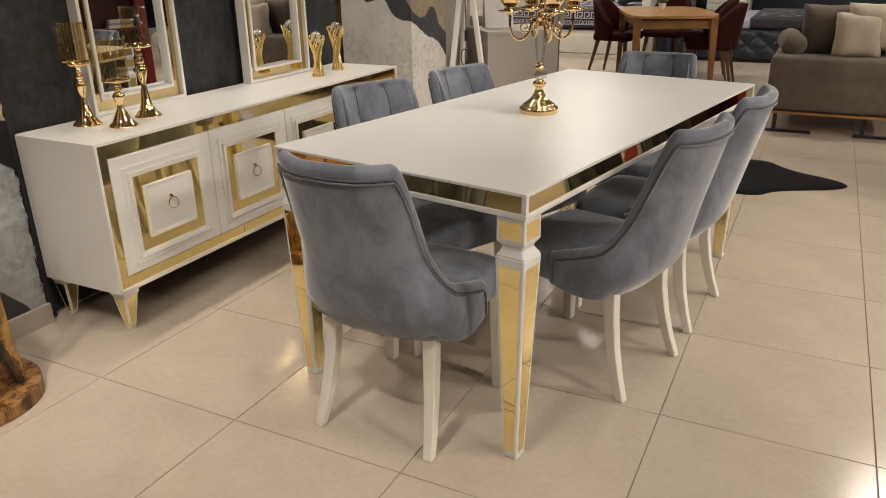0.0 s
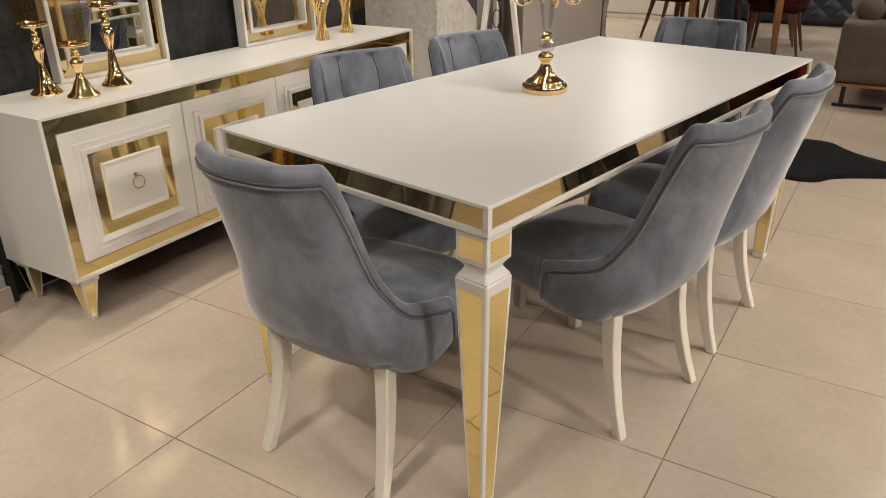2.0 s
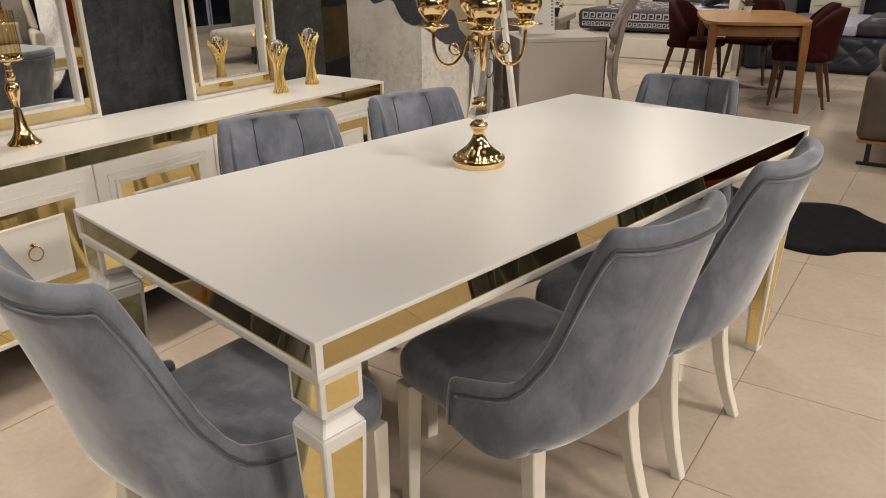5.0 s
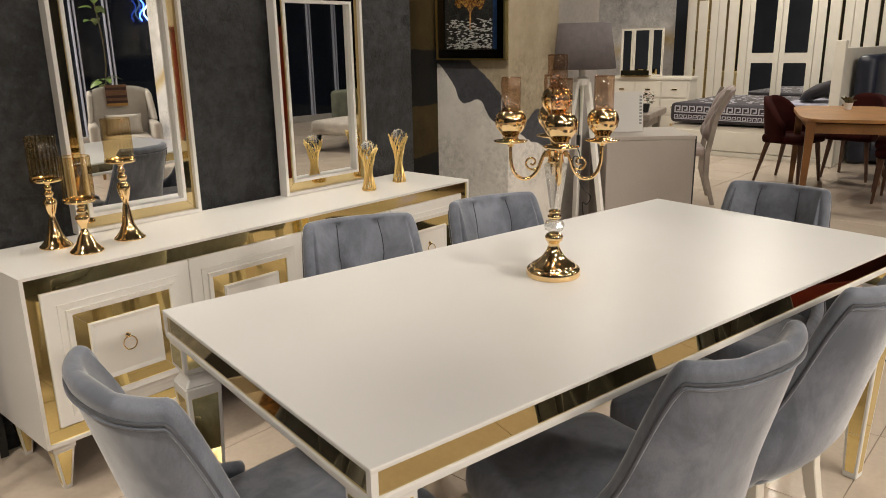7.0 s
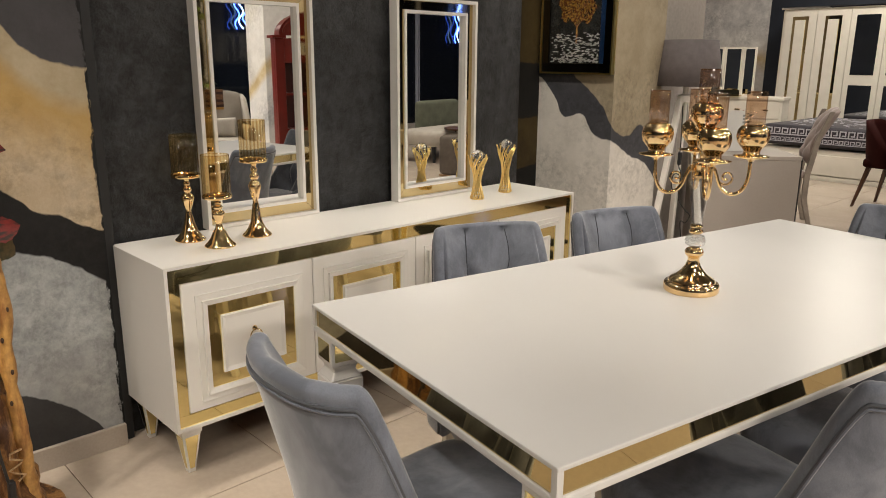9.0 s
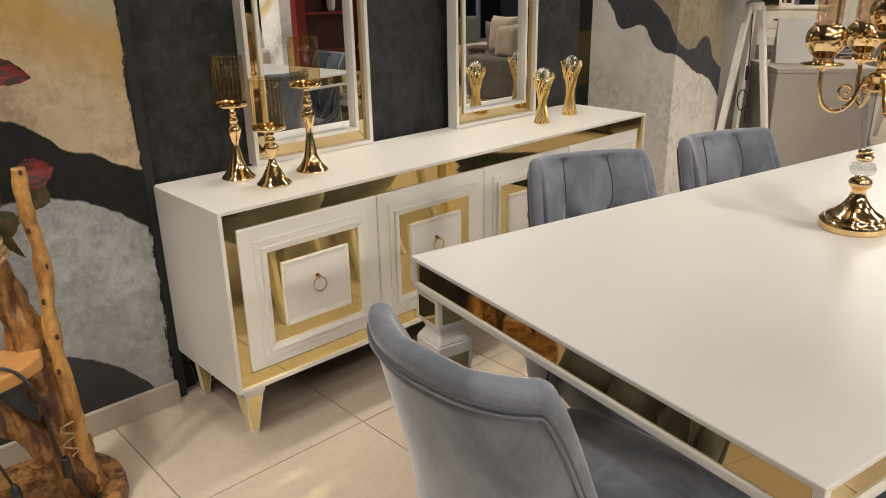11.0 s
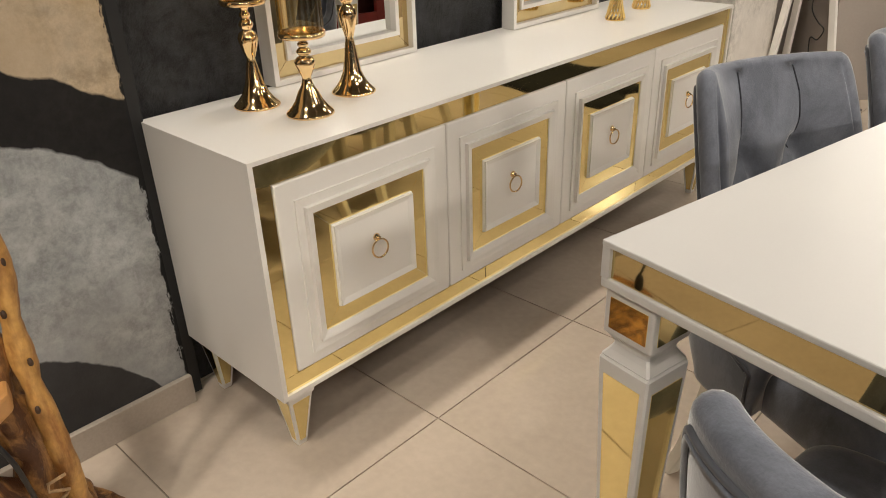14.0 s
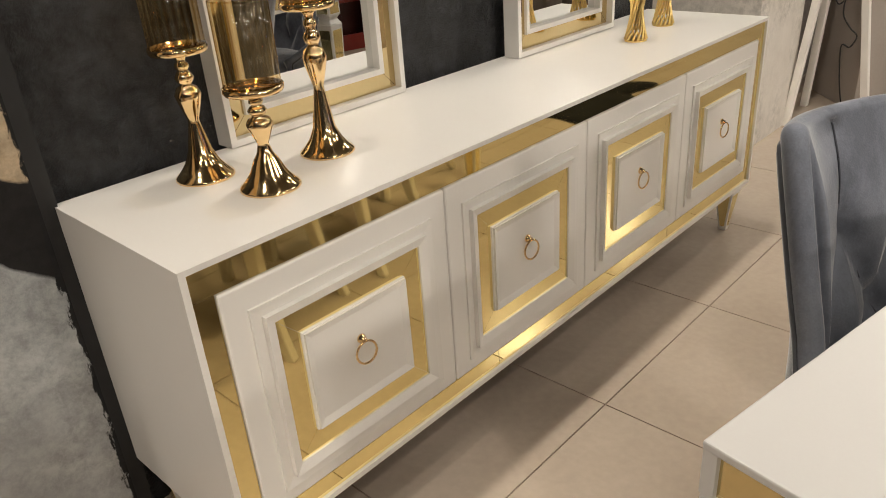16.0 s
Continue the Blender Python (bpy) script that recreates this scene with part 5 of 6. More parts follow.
def dresser():
    d = thing("dresser", "white dresser with drawers and gold trim", "dresser", pose(-5.75, 10.95, 0, 0, 0, 12))
    part("body", box(0, 1.15, 0.0, 0.45, 0.10, 0.86, 0.004), BED_WHITE, d)
    part("top", box(-0.02, 1.17, -0.02, 0.46, 0.861, 0.90, 0.006), BED_WHITE, d)
    for k in range(3):
        for c in range(3):
            q = part("drawer", box(0.03 + c * 0.37, 0.38 + c * 0.37, -0.016, -0.0005, 0.14 + k * 0.24, 0.36 + k * 0.24, 0.004), BED_WHITE, d)
            part("knob", box(0.17 + c * 0.37, 0.24 + c * 0.37, -0.030, -0.0165, 0.24 + k * 0.24, 0.26 + k * 0.24, 0.003), GOLD, q, "gold bar handle")
    for x in (0.06, 1.09):
        part("leg", square_bar([(x, 0.06, 0), (x, 0.06, 0.10)], [0.03, 0.06]), BED_WHITE, d)
        part("leg", square_bar([(x, 0.40, 0), (x, 0.40, 0.10)], [0.03, 0.06]), BED_WHITE, d)
    m = thing("dresser_mirror", "three-part dresser mirror with white frames", "mirror", pose(-5.66, 11.13, 0.903, 0, 0, 12))
    for k, (x0, x1) in enumerate(((0, 0.17), (0.175, 0.42), (0.425, 0.60))):
        bm = face_frame(x0, x1, 0.0, 0.66, 0.025, 0.0, 0.03)
        bm.transform(pose(0, 0, 0, 0, 0, -90))
        part("frame", bm, BED_WHITE, m)
        part("glass", box(x0 + 0.026, x1 - 0.026, -0.012, -0.006, 0.026, 0.634), SILVER, m, "silvered pane")
    t = thing("jewel_tray", "mirrored tray standing on the dresser", "tray", pose(-5.36, 11.02, 0.904, 0, 0, 12))
    part("tray", box(-0.2, 0.2, -0.07, 0.07, 0, 0.02, 0.004), BRONZE_MIRROR, t)
    part("rail", box(-0.2, 0.2, -0.075, -0.0705, 0.0205, 0.09, 0.002), BRONZE_MIRROR, t)


dresser()


def navy_bed():
    b = thing("navy_bed", "navy tufted bed with black patterned cover", "bed", pose(0, 0, 0))
    part("base", box(-2.19, 0.35, 10.45, 12.1, 0.04, 0.40, 0.03, segments=3), NAVY, b)
    # deep diamond tufting along the base
    nx, nz = 208, 30
    verts, faces = [], []
    for i in range(nx + 1):
        for j in range(nz + 1):
            x, z = -2.16 + 2.48 * i / nx, 0.055 + 0.33 * j / nz
            u, v = x / 0.13, z / 0.11
            puff = abs(math.sin((u + v) * math.pi / 2)) * abs(math.sin((u - v) * math.pi / 2))
            verts.append((x, 10.448 - 0.004 - 0.034 * puff ** 0.6 * math.sin(math.pi * j / nz) ** 0.3, z))
    for i in range(nx):
        for j in range(nz):
            k = i * (nz + 1) + j
            faces.append((k, k + nz + 1, k + nz + 2, k + 1))
    bm = bmesh.new()
    vs = [bm.verts.new(q) for q in verts]
    for f in faces:
        bm.faces.new([vs[q] for q in f])
    part("tufted_front", bm, NAVY, b, "deep diamond tufting", True)
    part("foot", box(-2.1, 0.25, 10.5, 12.0, 0.0, 0.0395), BLACK, b)
    cover = part("bedcover", box(-1.30, 0.33, 10.47, 12.08, 0.401, 0.56, 0.05, segments=4), BED_COVER, b, "black bedcover with white flowers", True)
    part("blanket", box(-2.17, -1.28, 10.47, 12.08, 0.401, 0.53, 0.04, segments=4), LILAC, b, "pale lilac blanket", True)
    rnd = random.Random(21)
    for k in range(60):
        bm = bmesh.new()
        x, y = -1.2 + rnd.random() * 1.45, 10.55 + rnd.random() * 1.4
        for q in range(5):
            a = q * 1.2566 + k
            prism([(x, y, 0.5605), (x + 0.03 * math.cos(a - 0.3), y + 0.03 * math.sin(a - 0.3), 0.5605), (x + 0.045 * math.cos(a), y + 0.045 * math.sin(a), 0.5605), (x + 0.03 * math.cos(a + 0.3), y + 0.03 * math.sin(a + 0.3), 0.5605)],
                  [(x, y, 0.563), (x + 0.03 * math.cos(a - 0.3), y + 0.03 * math.sin(a - 0.3), 0.563), (x + 0.045 * math.cos(a), y + 0.045 * math.sin(a), 0.563), (x + 0.03 * math.cos(a + 0.3), y + 0.03 * math.sin(a + 0.3), 0.563)], bm)
        part("flower", bm, BED_PATTERN, cover, "white flower print")
    part("headboard", box(-2.42, -2.20, 10.4, 12.15, 0.0, 1.20, 0.08, segments=4), NAVY, b, "rounded navy headboard", True)


navy_bed()

tall = thing("tall_chest", "white tall chest of drawers", "chest", pose(-2.0, 12.45, 0))
part("body", box(-0.1, 0.5, 0.0, 0.45, 0.0, 1.40, 0.005), BED_WHITE, tall)
for k in range(5):
    q = part("drawer", box(-0.07, 0.47, -0.016, -0.0005, 0.08 + k * 0.26, 0.32 + k * 0.26, 0.004), BED_WHITE, tall)
    part("handle", box(0.12, 0.28, -0.030, -0.0165, 0.19 + k * 0.26, 0.21 + k * 0.26, 0.003), GOLD, q, "gold bar handle")


# ---- sofa and hide ----
def cushion(bm, sx, sy, sz, m):
    """A plump cushion with pinched corners."""
    n = 14
    rows = []
    for side in (1, -1):
        grid = []
        for i in range(n + 1):
            u = -1 + 2 * i / n
            line = []
            for j in range(n + 1):
                v = -1 + 2 * j / n
                puff = (max(0, 1 - u ** 4) * max(0, 1 - v ** 4)) ** 0.6
                pinch = 1 - 0.06 * (1 - abs(u)) * v * v
                pinch2 = 1 - 0.06 * (1 - abs(v)) * u * u
                line.append(bm.verts.new(m @ Vector((u * sx * pinch2, side * sy * puff, v * sz * pinch))))
            grid.append(line)
        for a, b in zip(grid, grid[1:]):
            for j in range(n):
                f = (a[j], a[j + 1], b[j + 1], b[j])
                bm.faces.new(f if side > 0 else f[::-1])
    bmesh.ops.remove_doubles(bm, verts=bm.verts[:], dist=0.0008)
    return bm


def sofa():
    s = thing("sofa", "taupe fabric two-seat sofa on dark metal feet", "sofa", pose(-0.76, 6.36, 0))
    part("back", box(0, 1.02, 0.0, 0.24, 0.17, 0.585, 0.045, segments=4), TAUPE, s, "", True)
    part("seat", box(0.02, 1.02, 0.245, 1.0, 0.18, 0.42, 0.04, segments=4), TAUPE, s, "", True)
    part("arm", box(-0.01, 0.235, 0.2455, 1.05, 0.20, 0.56, 0.05, segments=4), TAUPE, s, "", True)
    part("wood_rail", box(0.01, 1.01, 0.004, 1.02, 0.150, 0.1695, 0.004), OAK, s, "brown wooden base rail")
    for x in (0.05, 0.66):
        part("foot", box(x - 0.02, x + 0.30, 0.05, 0.075, 0.0, 0.022, 0.003), BLACK, s, "flat dark metal foot")
        part("foot_post", box(x + 0.02, x + 0.05, 0.055, 0.07, 0.0225, 0.1495), BLACK, s, "dark metal post")
    bm = lathe([(0.0, -0.24), (0.07, -0.235), (0.088, -0.21), (0.088, 0.21), (0.07, 0.235), (0.0, 0.24)], 24)
    bm.transform(pose(0.115, 0.36, 0.648, 90, 0, 8))
    roll = solo("bolster", bm, TAUPE, "round taupe bolster lying on the sofa arm", "cushion", pose(-0.76, 6.36, 0), smooth=True)
    for x, y, z, sx, sz, mat, name, lab, tilt in ((0.36, 0.32, 0.735, 0.20, 0.215, TAUPE, "back_cushion", "taupe back cushion leaning on the sofa", 14), (0.80, 0.30, 0.70, 0.21, 0.20, TAUPE, "back_cushion", "wide taupe back cushion on the sofa", 10),
                                              (0.66, 0.18, 0.79, 0.19, 0.17, CUSHION, "throw_cushion", "beige throw cushion behind another on the sofa", -8), (0.56, 0.14, 0.73, 0.165, 0.165, CUSHION, "throw_cushion", "square beige throw cushion on the sofa back", -6)):
        bm = cushion(bmesh.new(), sx, 0.075, sz, pose(x, y, z, tilt, 0, 6))
        solo(name, bm, mat, lab, "cushion", pose(-0.76, 6.36, 0), "sofa cushions", smooth=True)


sofa()


def hide_rug():
    """A hide with four legs, a neck and soft uneven edges."""
    bm = bmesh.new()
    n, ring_n = 120, 7
    c = Vector((-0.98, 4.98, 0))
    rings = []
    for j in range(ring_n):
        f = j / (ring_n - 1)
        ring = []
        for i in range(n):
            a = 2 * math.pi * i / n
            r = 0.45 + 0.10 * math.cos(2 * a - 0.4)
            for la, ln, wd in ((0.02, 0.27, 0.30), (-0.85, 0.10, 0.34), (0.95, 0.10, 0.34), (2.2, 0.3, 0.25), (3.6, 0.3, 0.25), (3.0, 0.16, 0.2)):
                d = (a - la + math.pi) % (2 * math.pi) - math.pi
                r += ln * math.exp(-(d / wd) ** 2)
            r += 0.02 * noise.noise(Vector((4 * math.cos(a), 4 * math.sin(a), 1.3)))
            z = 0.012 * (1 - f ** 6) + 0.004 * noise.noise(Vector((r * f * math.cos(a) * 6, r * f * math.sin(a) * 6, 0))) * (1 - f) + 0.001
            ring.append(bm.verts.new((c.x + r * f * math.cos(a), c.y + r * f * math.sin(a), z)) if j else None)
        rings.append(ring)
    mid = bm.verts.new((c.x, c.y, 0.014))
    for i in range(n):
        bm.faces.new((mid, rings[1][i], rings[1][(i + 1) % n]))
    for a, b in zip(rings[1:], rings[2:]):
        for i in range(n):
            bm.faces.new((a[i], b[i], b[(i + 1) % n], a[(i + 1) % n]))
    low = [bm.verts.new((v.co.x, v.co.y, 0.0005)) for v in rings[-1]]
    for i in range(n):
        bm.faces.new((rings[-1][i], low[i], low[(i + 1) % n], rings[-1][(i + 1) % n]))
    bm.faces.new(low[::-1])
    solo("hide_rug", bm, HIDE, "black animal hide rug lying on the tiles", "rug", smooth=True)


hide_rug()


# ---- driftwood stand ----
def at_stand(lat, z, out=0.0):
    return Vector((-2.68 + 0.1535 * lat + 0.988 * out, 1.2 + 0.988 * lat - 0.1535 * out, z))


def driftwood_stand():
    w = thing("driftwood_stand", "varnished driftwood stand with a shelf on a slab base", "stand", pose(0, 0, 0))
    ring = []
    for i in range(40):
        a = 2 * math.pi * i / 40
        r = 0.215 * (1 + 0.10 * noise.noise(Vector((2 * math.cos(a), 2 * math.sin(a), 5))))
        ring.append((-2.70 + r * math.cos(a), 1.25 + 1.05 * r * math.sin(a)))
    part("base", prism([(x, y, 0.0) for x, y in ring], [(x, y, 0.048) for x, y in ring], bevel=0.008), BARK, w, "round wooden slab base")
    trunk = smooth_path([at_stand(0.17, 0.04), at_stand(0.158, 0.16), at_stand(0.135, 0.33), at_stand(0.105, 0.55), at_stand(0.065, 0.76), at_stand(0.02, 0.95), at_stand(-0.03, 1.20)], 14)
    part("trunk", tube(trunk, [0.052 - 0.022 * i / (len(trunk) - 1) for i in range(len(trunk))], 26, jitter=0.55), BARK, w, "knotted driftwood trunk", True)
    stick = smooth_path([at_stand(0.185, 0.05, 0.03), at_stand(0.175, 0.30, 0.035), at_stand(0.166, 0.52, 0.03), at_stand(0.176, 0.72, 0.03), at_stand(0.168, 0.84, 0.02), at_stand(0.170, 0.935, 0.02)], 14)
    part("stick", tube(stick, [0.022 - 0.008 * i / (len(stick) - 1) for i in range(len(stick))], 18, jitter=0.45), STICK, w, "upright yellow driftwood stick", True)
    for z, lat, out in ((0.925, 0.172, 0.034), (0.79, 0.163, 0.040), (0.70, 0.183, 0.047), (0.615, 0.161, 0.047), (0.52, 0.174, 0.050), (0.43, 0.161, 0.053)):
        knot = lathe([(0.0, -0.008), (0.0035, -0.005), (0.0045, 0), (0.0035, 0.006), (0.0, 0.009)], 10)
        knot.transform(Matrix.Translation(at_stand(lat, z, out)))
        part("knot", knot, KNOT, w, "dark knot in the wood", True)
    low = smooth_path([at_stand(-0.14, 0.50, 0.02), at_stand(-0.04, 0.40, 0.03), at_stand(0.06, 0.29, 0.04), at_stand(0.14, 0.16, 0.03), at_stand(0.17, 0.06, 0.02)], 14)
    part("branch", tube(low, [0.030 + 0.008 * i / (len(low) - 1) for i in range(len(low))], 20, jitter=0.5), BARK, w, "slanting driftwood branch", True)
    shelf = [at_stand(lat, 0, out) for lat, out in ((-0.20, -0.03), (0.02, -0.02), (0.10, 0.00), (0.135, 0.035), (0.13, 0.08), (0.08, 0.13), (0.0, 0.17), (-0.10, 0.18), (-0.20, 0.16))]
    part("shelf", prism([(p.x, p.y, 0.462) for p in shelf], [(p.x, p.y, 0.498) for p in shelf], bevel=0.006), PINE, w, "pale pine board shelf")
    for k, (zc, lat) in enumerate(((0.735, 0.072), (0.749, 0.070), (0.763, 0.067))):
        ring = [at_stand(lat + 0.050 * math.cos(a), zc + 0.03 * math.cos(a + 0.5), 0.050 * math.sin(a)) for a in [2 * math.pi * i / 20 for i in range(20)]]
        part("rope", tube(ring, 0.007, 8, closed=True), ROPE, w, "jute rope winding", True)
    knots = [at_stand(0.15 + 0.02 * math.sin(k * 1.7), 0.20 + 0.012 * k, 0.065 + 0.004 * math.cos(2.3 * k)) for k in range(9)]
    part("twine", tube(knots, 0.0035, 6), ROPE, w, "frayed jute twine", True)


driftwood_stand()
cable = thing("power_cable", "black power cable with inline switch and plug", "cable", pose(0, 0, 0))
part("cord", tube(smooth_path([at_stand(-0.16, 0.505, 0.10), at_stand(-0.02, 0.506, 0.10), at_stand(0.06, 0.504, 0.13), at_stand(0.10, 0.44, 0.16), at_stand(0.115, 0.30, 0.12), at_stand(0.128, 0.20, 0.10), at_stand(0.15, 0.12, 0.09), at_stand(0.17, 0.06, 0.09), at_stand(0.20, 0.054, 0.04)], 6), 0.0042, 8), BLACK, cable, "", True)
part("switch", box(-0.011, 0.011, -0.009, 0.009, -0.03, 0.03, 0.005), BLACK, cable, "black inline switch").matrix_basis = Matrix.Translation(at_stand(0.129, 0.195, 0.10)) @ pose(0, 0, 0, 0, 8, 10)
lead = thing("power_lead", "black lead hanging down with a plug", "cable", pose(0, 0, 0))
part("cord", tube(smooth_path([at_stand(-0.06, 0.50, 0.15), at_stand(-0.04, 0.47, 0.185), at_stand(-0.02, 0.36, 0.17), at_stand(0.0, 0.27, 0.15), at_stand(0.012, 0.215, 0.14)], 6), 0.0035, 8), BLACK, lead, "", True)
part("plug", lathe([(0.004, 0.03), (0.011, 0.015), (0.013, -0.01), (0.010, -0.02), (0.003, -0.02), (0.003, -0.035)], 12), BLACK, lead, "black round plug", True).matrix_basis = Matrix.Translation(at_stand(0.014, 0.19, 0.14))


plant = thing("leaf_garland", "artificial garland of red and green leaves on driftwood", "garland", pose(0, 0, 0))
rnd = random.Random(3)
vine = smooth_path([at_stand(0.02, 0.80, 0.03), at_stand(0.08, 0.86, 0.04), at_stand(0.11, 0.92, 0.02), at_stand(0.09, 1.05, 0.02), at_stand(0.10, 1.16, 0.0), at_stand(0.05, 1.30, 0.0)], 5)
part("vine", tube(vine, 0.003, 6), LEAF_GREEN, plant, "thin vine stem", True)
LEAVES = [(0.13, 1.155, 0.03, 75, -10, 0.105, 0.030, 1), (0.09, 1.19, 0.0, 200, 10, 0.09, 0.03, 1), (0.165, 0.905, 0.0, 80, 12, 0.082, 0.036, 1), (0.165, 0.880, 0.0, 92, -34, 0.085, 0.034, 0), (0.115, 0.90, 0.04, 265, -50, 0.08, 0.034, 1),
          (0.115, 0.85, 0.05, 80, -75, 0.075, 0.028, 0), (0.07, 0.84, 0.05, 270, -60, 0.09, 0.036, 1), (0.12, 0.80, 0.05, 20, -80, 0.07, 0.022, 0), (0.04, 0.94, 0.03, 240, 10, 0.085, 0.032, 1), (0.0, 1.02, 0.03, 260, -10, 0.09, 0.032, 1),
          (0.05, 1.28, 0.02, 90, -20, 0.09, 0.032, 1), (0.0, 0.87, 0.06, 210, -30, 0.085, 0.034, 0), (0.08, 1.02, 0.02, 300, -50, 0.07, 0.028, 1)]
for lat, z, out, turn, pitch, ln, wd, red in LEAVES:
    bm = bmesh.new()
    leaf(bm, Matrix.Translation(at_stand(lat, z, out)) @ pose(0, 0, 0, 0, -pitch, turn) @ pose(0, 0, 0, 68 + 25 * rnd.random(), 0, 0), ln, wd, 0.35)
    part("leaf", bm, LEAF_RED if red else LEAF_GREEN, plant, "deep red leaf" if red else "olive green leaf", True)


# ---- street side of the showroom, seen in the mirrors ----
def wing_armchair():
    at = pose(2.62, 5.10, 0, 0, 0, 112)
    a = thing("wing_armchair", "pale grey wing armchair with a striped throw", "armchair", at)
    part("seat", box(-0.27, 0.27, -0.26, 0.36, 0.20, 0.45, 0.05, segments=3), BEIGE, a, "", True)
    bm = bmesh.new()
    n, m = 16, 10
    for side in (0, 1):
        grid = []
        for i in range(n + 1):
            u = -1 + 2 * i / n
            line = []
            for j in range(m + 1):
                v = j / m
                top = 0.985 - 0.05 * abs(u) ** 4
                y = -0.36 - 0.10 * v + 0.035 * u * u - (0.0 if side else 0.13 * max(0.0, 1 - u ** 8) ** 0.5 * max(0.0, 1 - v ** 10) ** 0.5)
                line.append(bm.verts.new((0.31 * u, y + 0.10, 0.22 + (top - 0.22) * v)))
            grid.append(line)
        for p, q in zip(grid, grid[1:]):
            for j in range(m):
                f = (p[j], q[j], q[j + 1], p[j + 1])
                bm.faces.new(f if side == 0 else f[::-1])
    bmesh.ops.remove_doubles(bm, verts=bm.verts[:], dist=0.001)
    bmesh.ops.recalc_face_normals(bm, faces=bm.faces[:])
    part("back", bm, BEIGE, a, "", True)
    for sx in (-1, 1):
        part("arm", box(*sorted((sx * 0.275, sx * 0.375)), -0.30, 0.34, 0.20, 0.60, 0.045, segments=4), BEIGE, a, "", True)
        wing = prism([(sx * 0.30, -0.36, 0.6), (sx * 0.36, -0.34, 0.6), (sx * 0.37, 0.02, 0.6), (sx * 0.32, 0.02, 0.6)][::sx], [(sx * 0.28, -0.40, 0.955), (sx * 0.335, -0.38, 0.945), (sx * 0.35, -0.20, 0.90), (sx * 0.30, -0.19, 0.90)][::sx], bevel=0.022)
        part("wing", wing, BEIGE, a, "", True)
        for y in (-0.28, 0.28):
            part("leg", square_bar([(sx * 0.29, y, 0), (sx * 0.28, y, 0.20)], [0.03, 0.045]), OAK, a)
    part("lumbar_pillow", cushion(bmesh.new(), 0.20, 0.06, 0.12, pose(0, -0.08, 0.56, 14, 0, 0)), BEIGE, a, "", True)
    th = thing("striped_throw", "brown striped throw folded over the armchair back", "throw", at)
    for k in range(8):
        z = 0.76 + 0.030 * k
        lean = -0.335 + 0.13 - 0.10 * (z - 0.22) / 0.765
        part("stripe", box(-0.14, 0.09, lean - 0.060, lean - 0.046 + 0.02, z, z + 0.0295), (STRIPE_OCHRE, STRIPE_DARK, STRIPE_BROWN, STRIPE_DARK, STRIPE_BROWN, STRIPE_BROWN, STRIPE_DARK, STRIPE_BROWN)[k], th, "woven stripe")


STRIPE_BROWN = material("throw_brown", (0.17, 0.085, 0.045), 0.9, vary=0.3, scale=60)
wing_armchair()


def house_plant():
    p = thing("house_plant", "slim house plant with fresh green leaves by the window", "plant", pose(3.75, 5.45, 0))
    part("pot", lathe([(0.11, 0), (0.15, 0.28), (0.14, 0.28), (0.13, 0.25), (0, 0.25)], 24), BLACK, p)
    rnd = random.Random(21)
    stem = smooth_path([(0, 0, 0.25), (0.03, 0.02, 0.8), (-0.02, 0.05, 1.4), (0.02, 0.0, 2.1)], 5)
    part("stem", tube(stem, 0.009, 8), LEAF_GREEN, p, "", True)
    for k in range(16):
        z = 0.98 + 0.012 * k if k < 7 else 1.72 + 0.05 * (k - 7)
        q = Vector((0.02 * math.sin(3 * k), 0.02 * math.cos(3 * k), z))
        bm = bmesh.new()
        leaf(bm, Matrix.Translation(q) @ pose(0, 0, 0, 0, -40 * rnd.random() + 10, 137 * k) @ pose(0.04, 0, 0, 30 * rnd.random(), 0, 0), 0.15, 0.05, 0.5)
        part("leaf", bm, FRESH_GREEN, p, "", True)


house_plant()


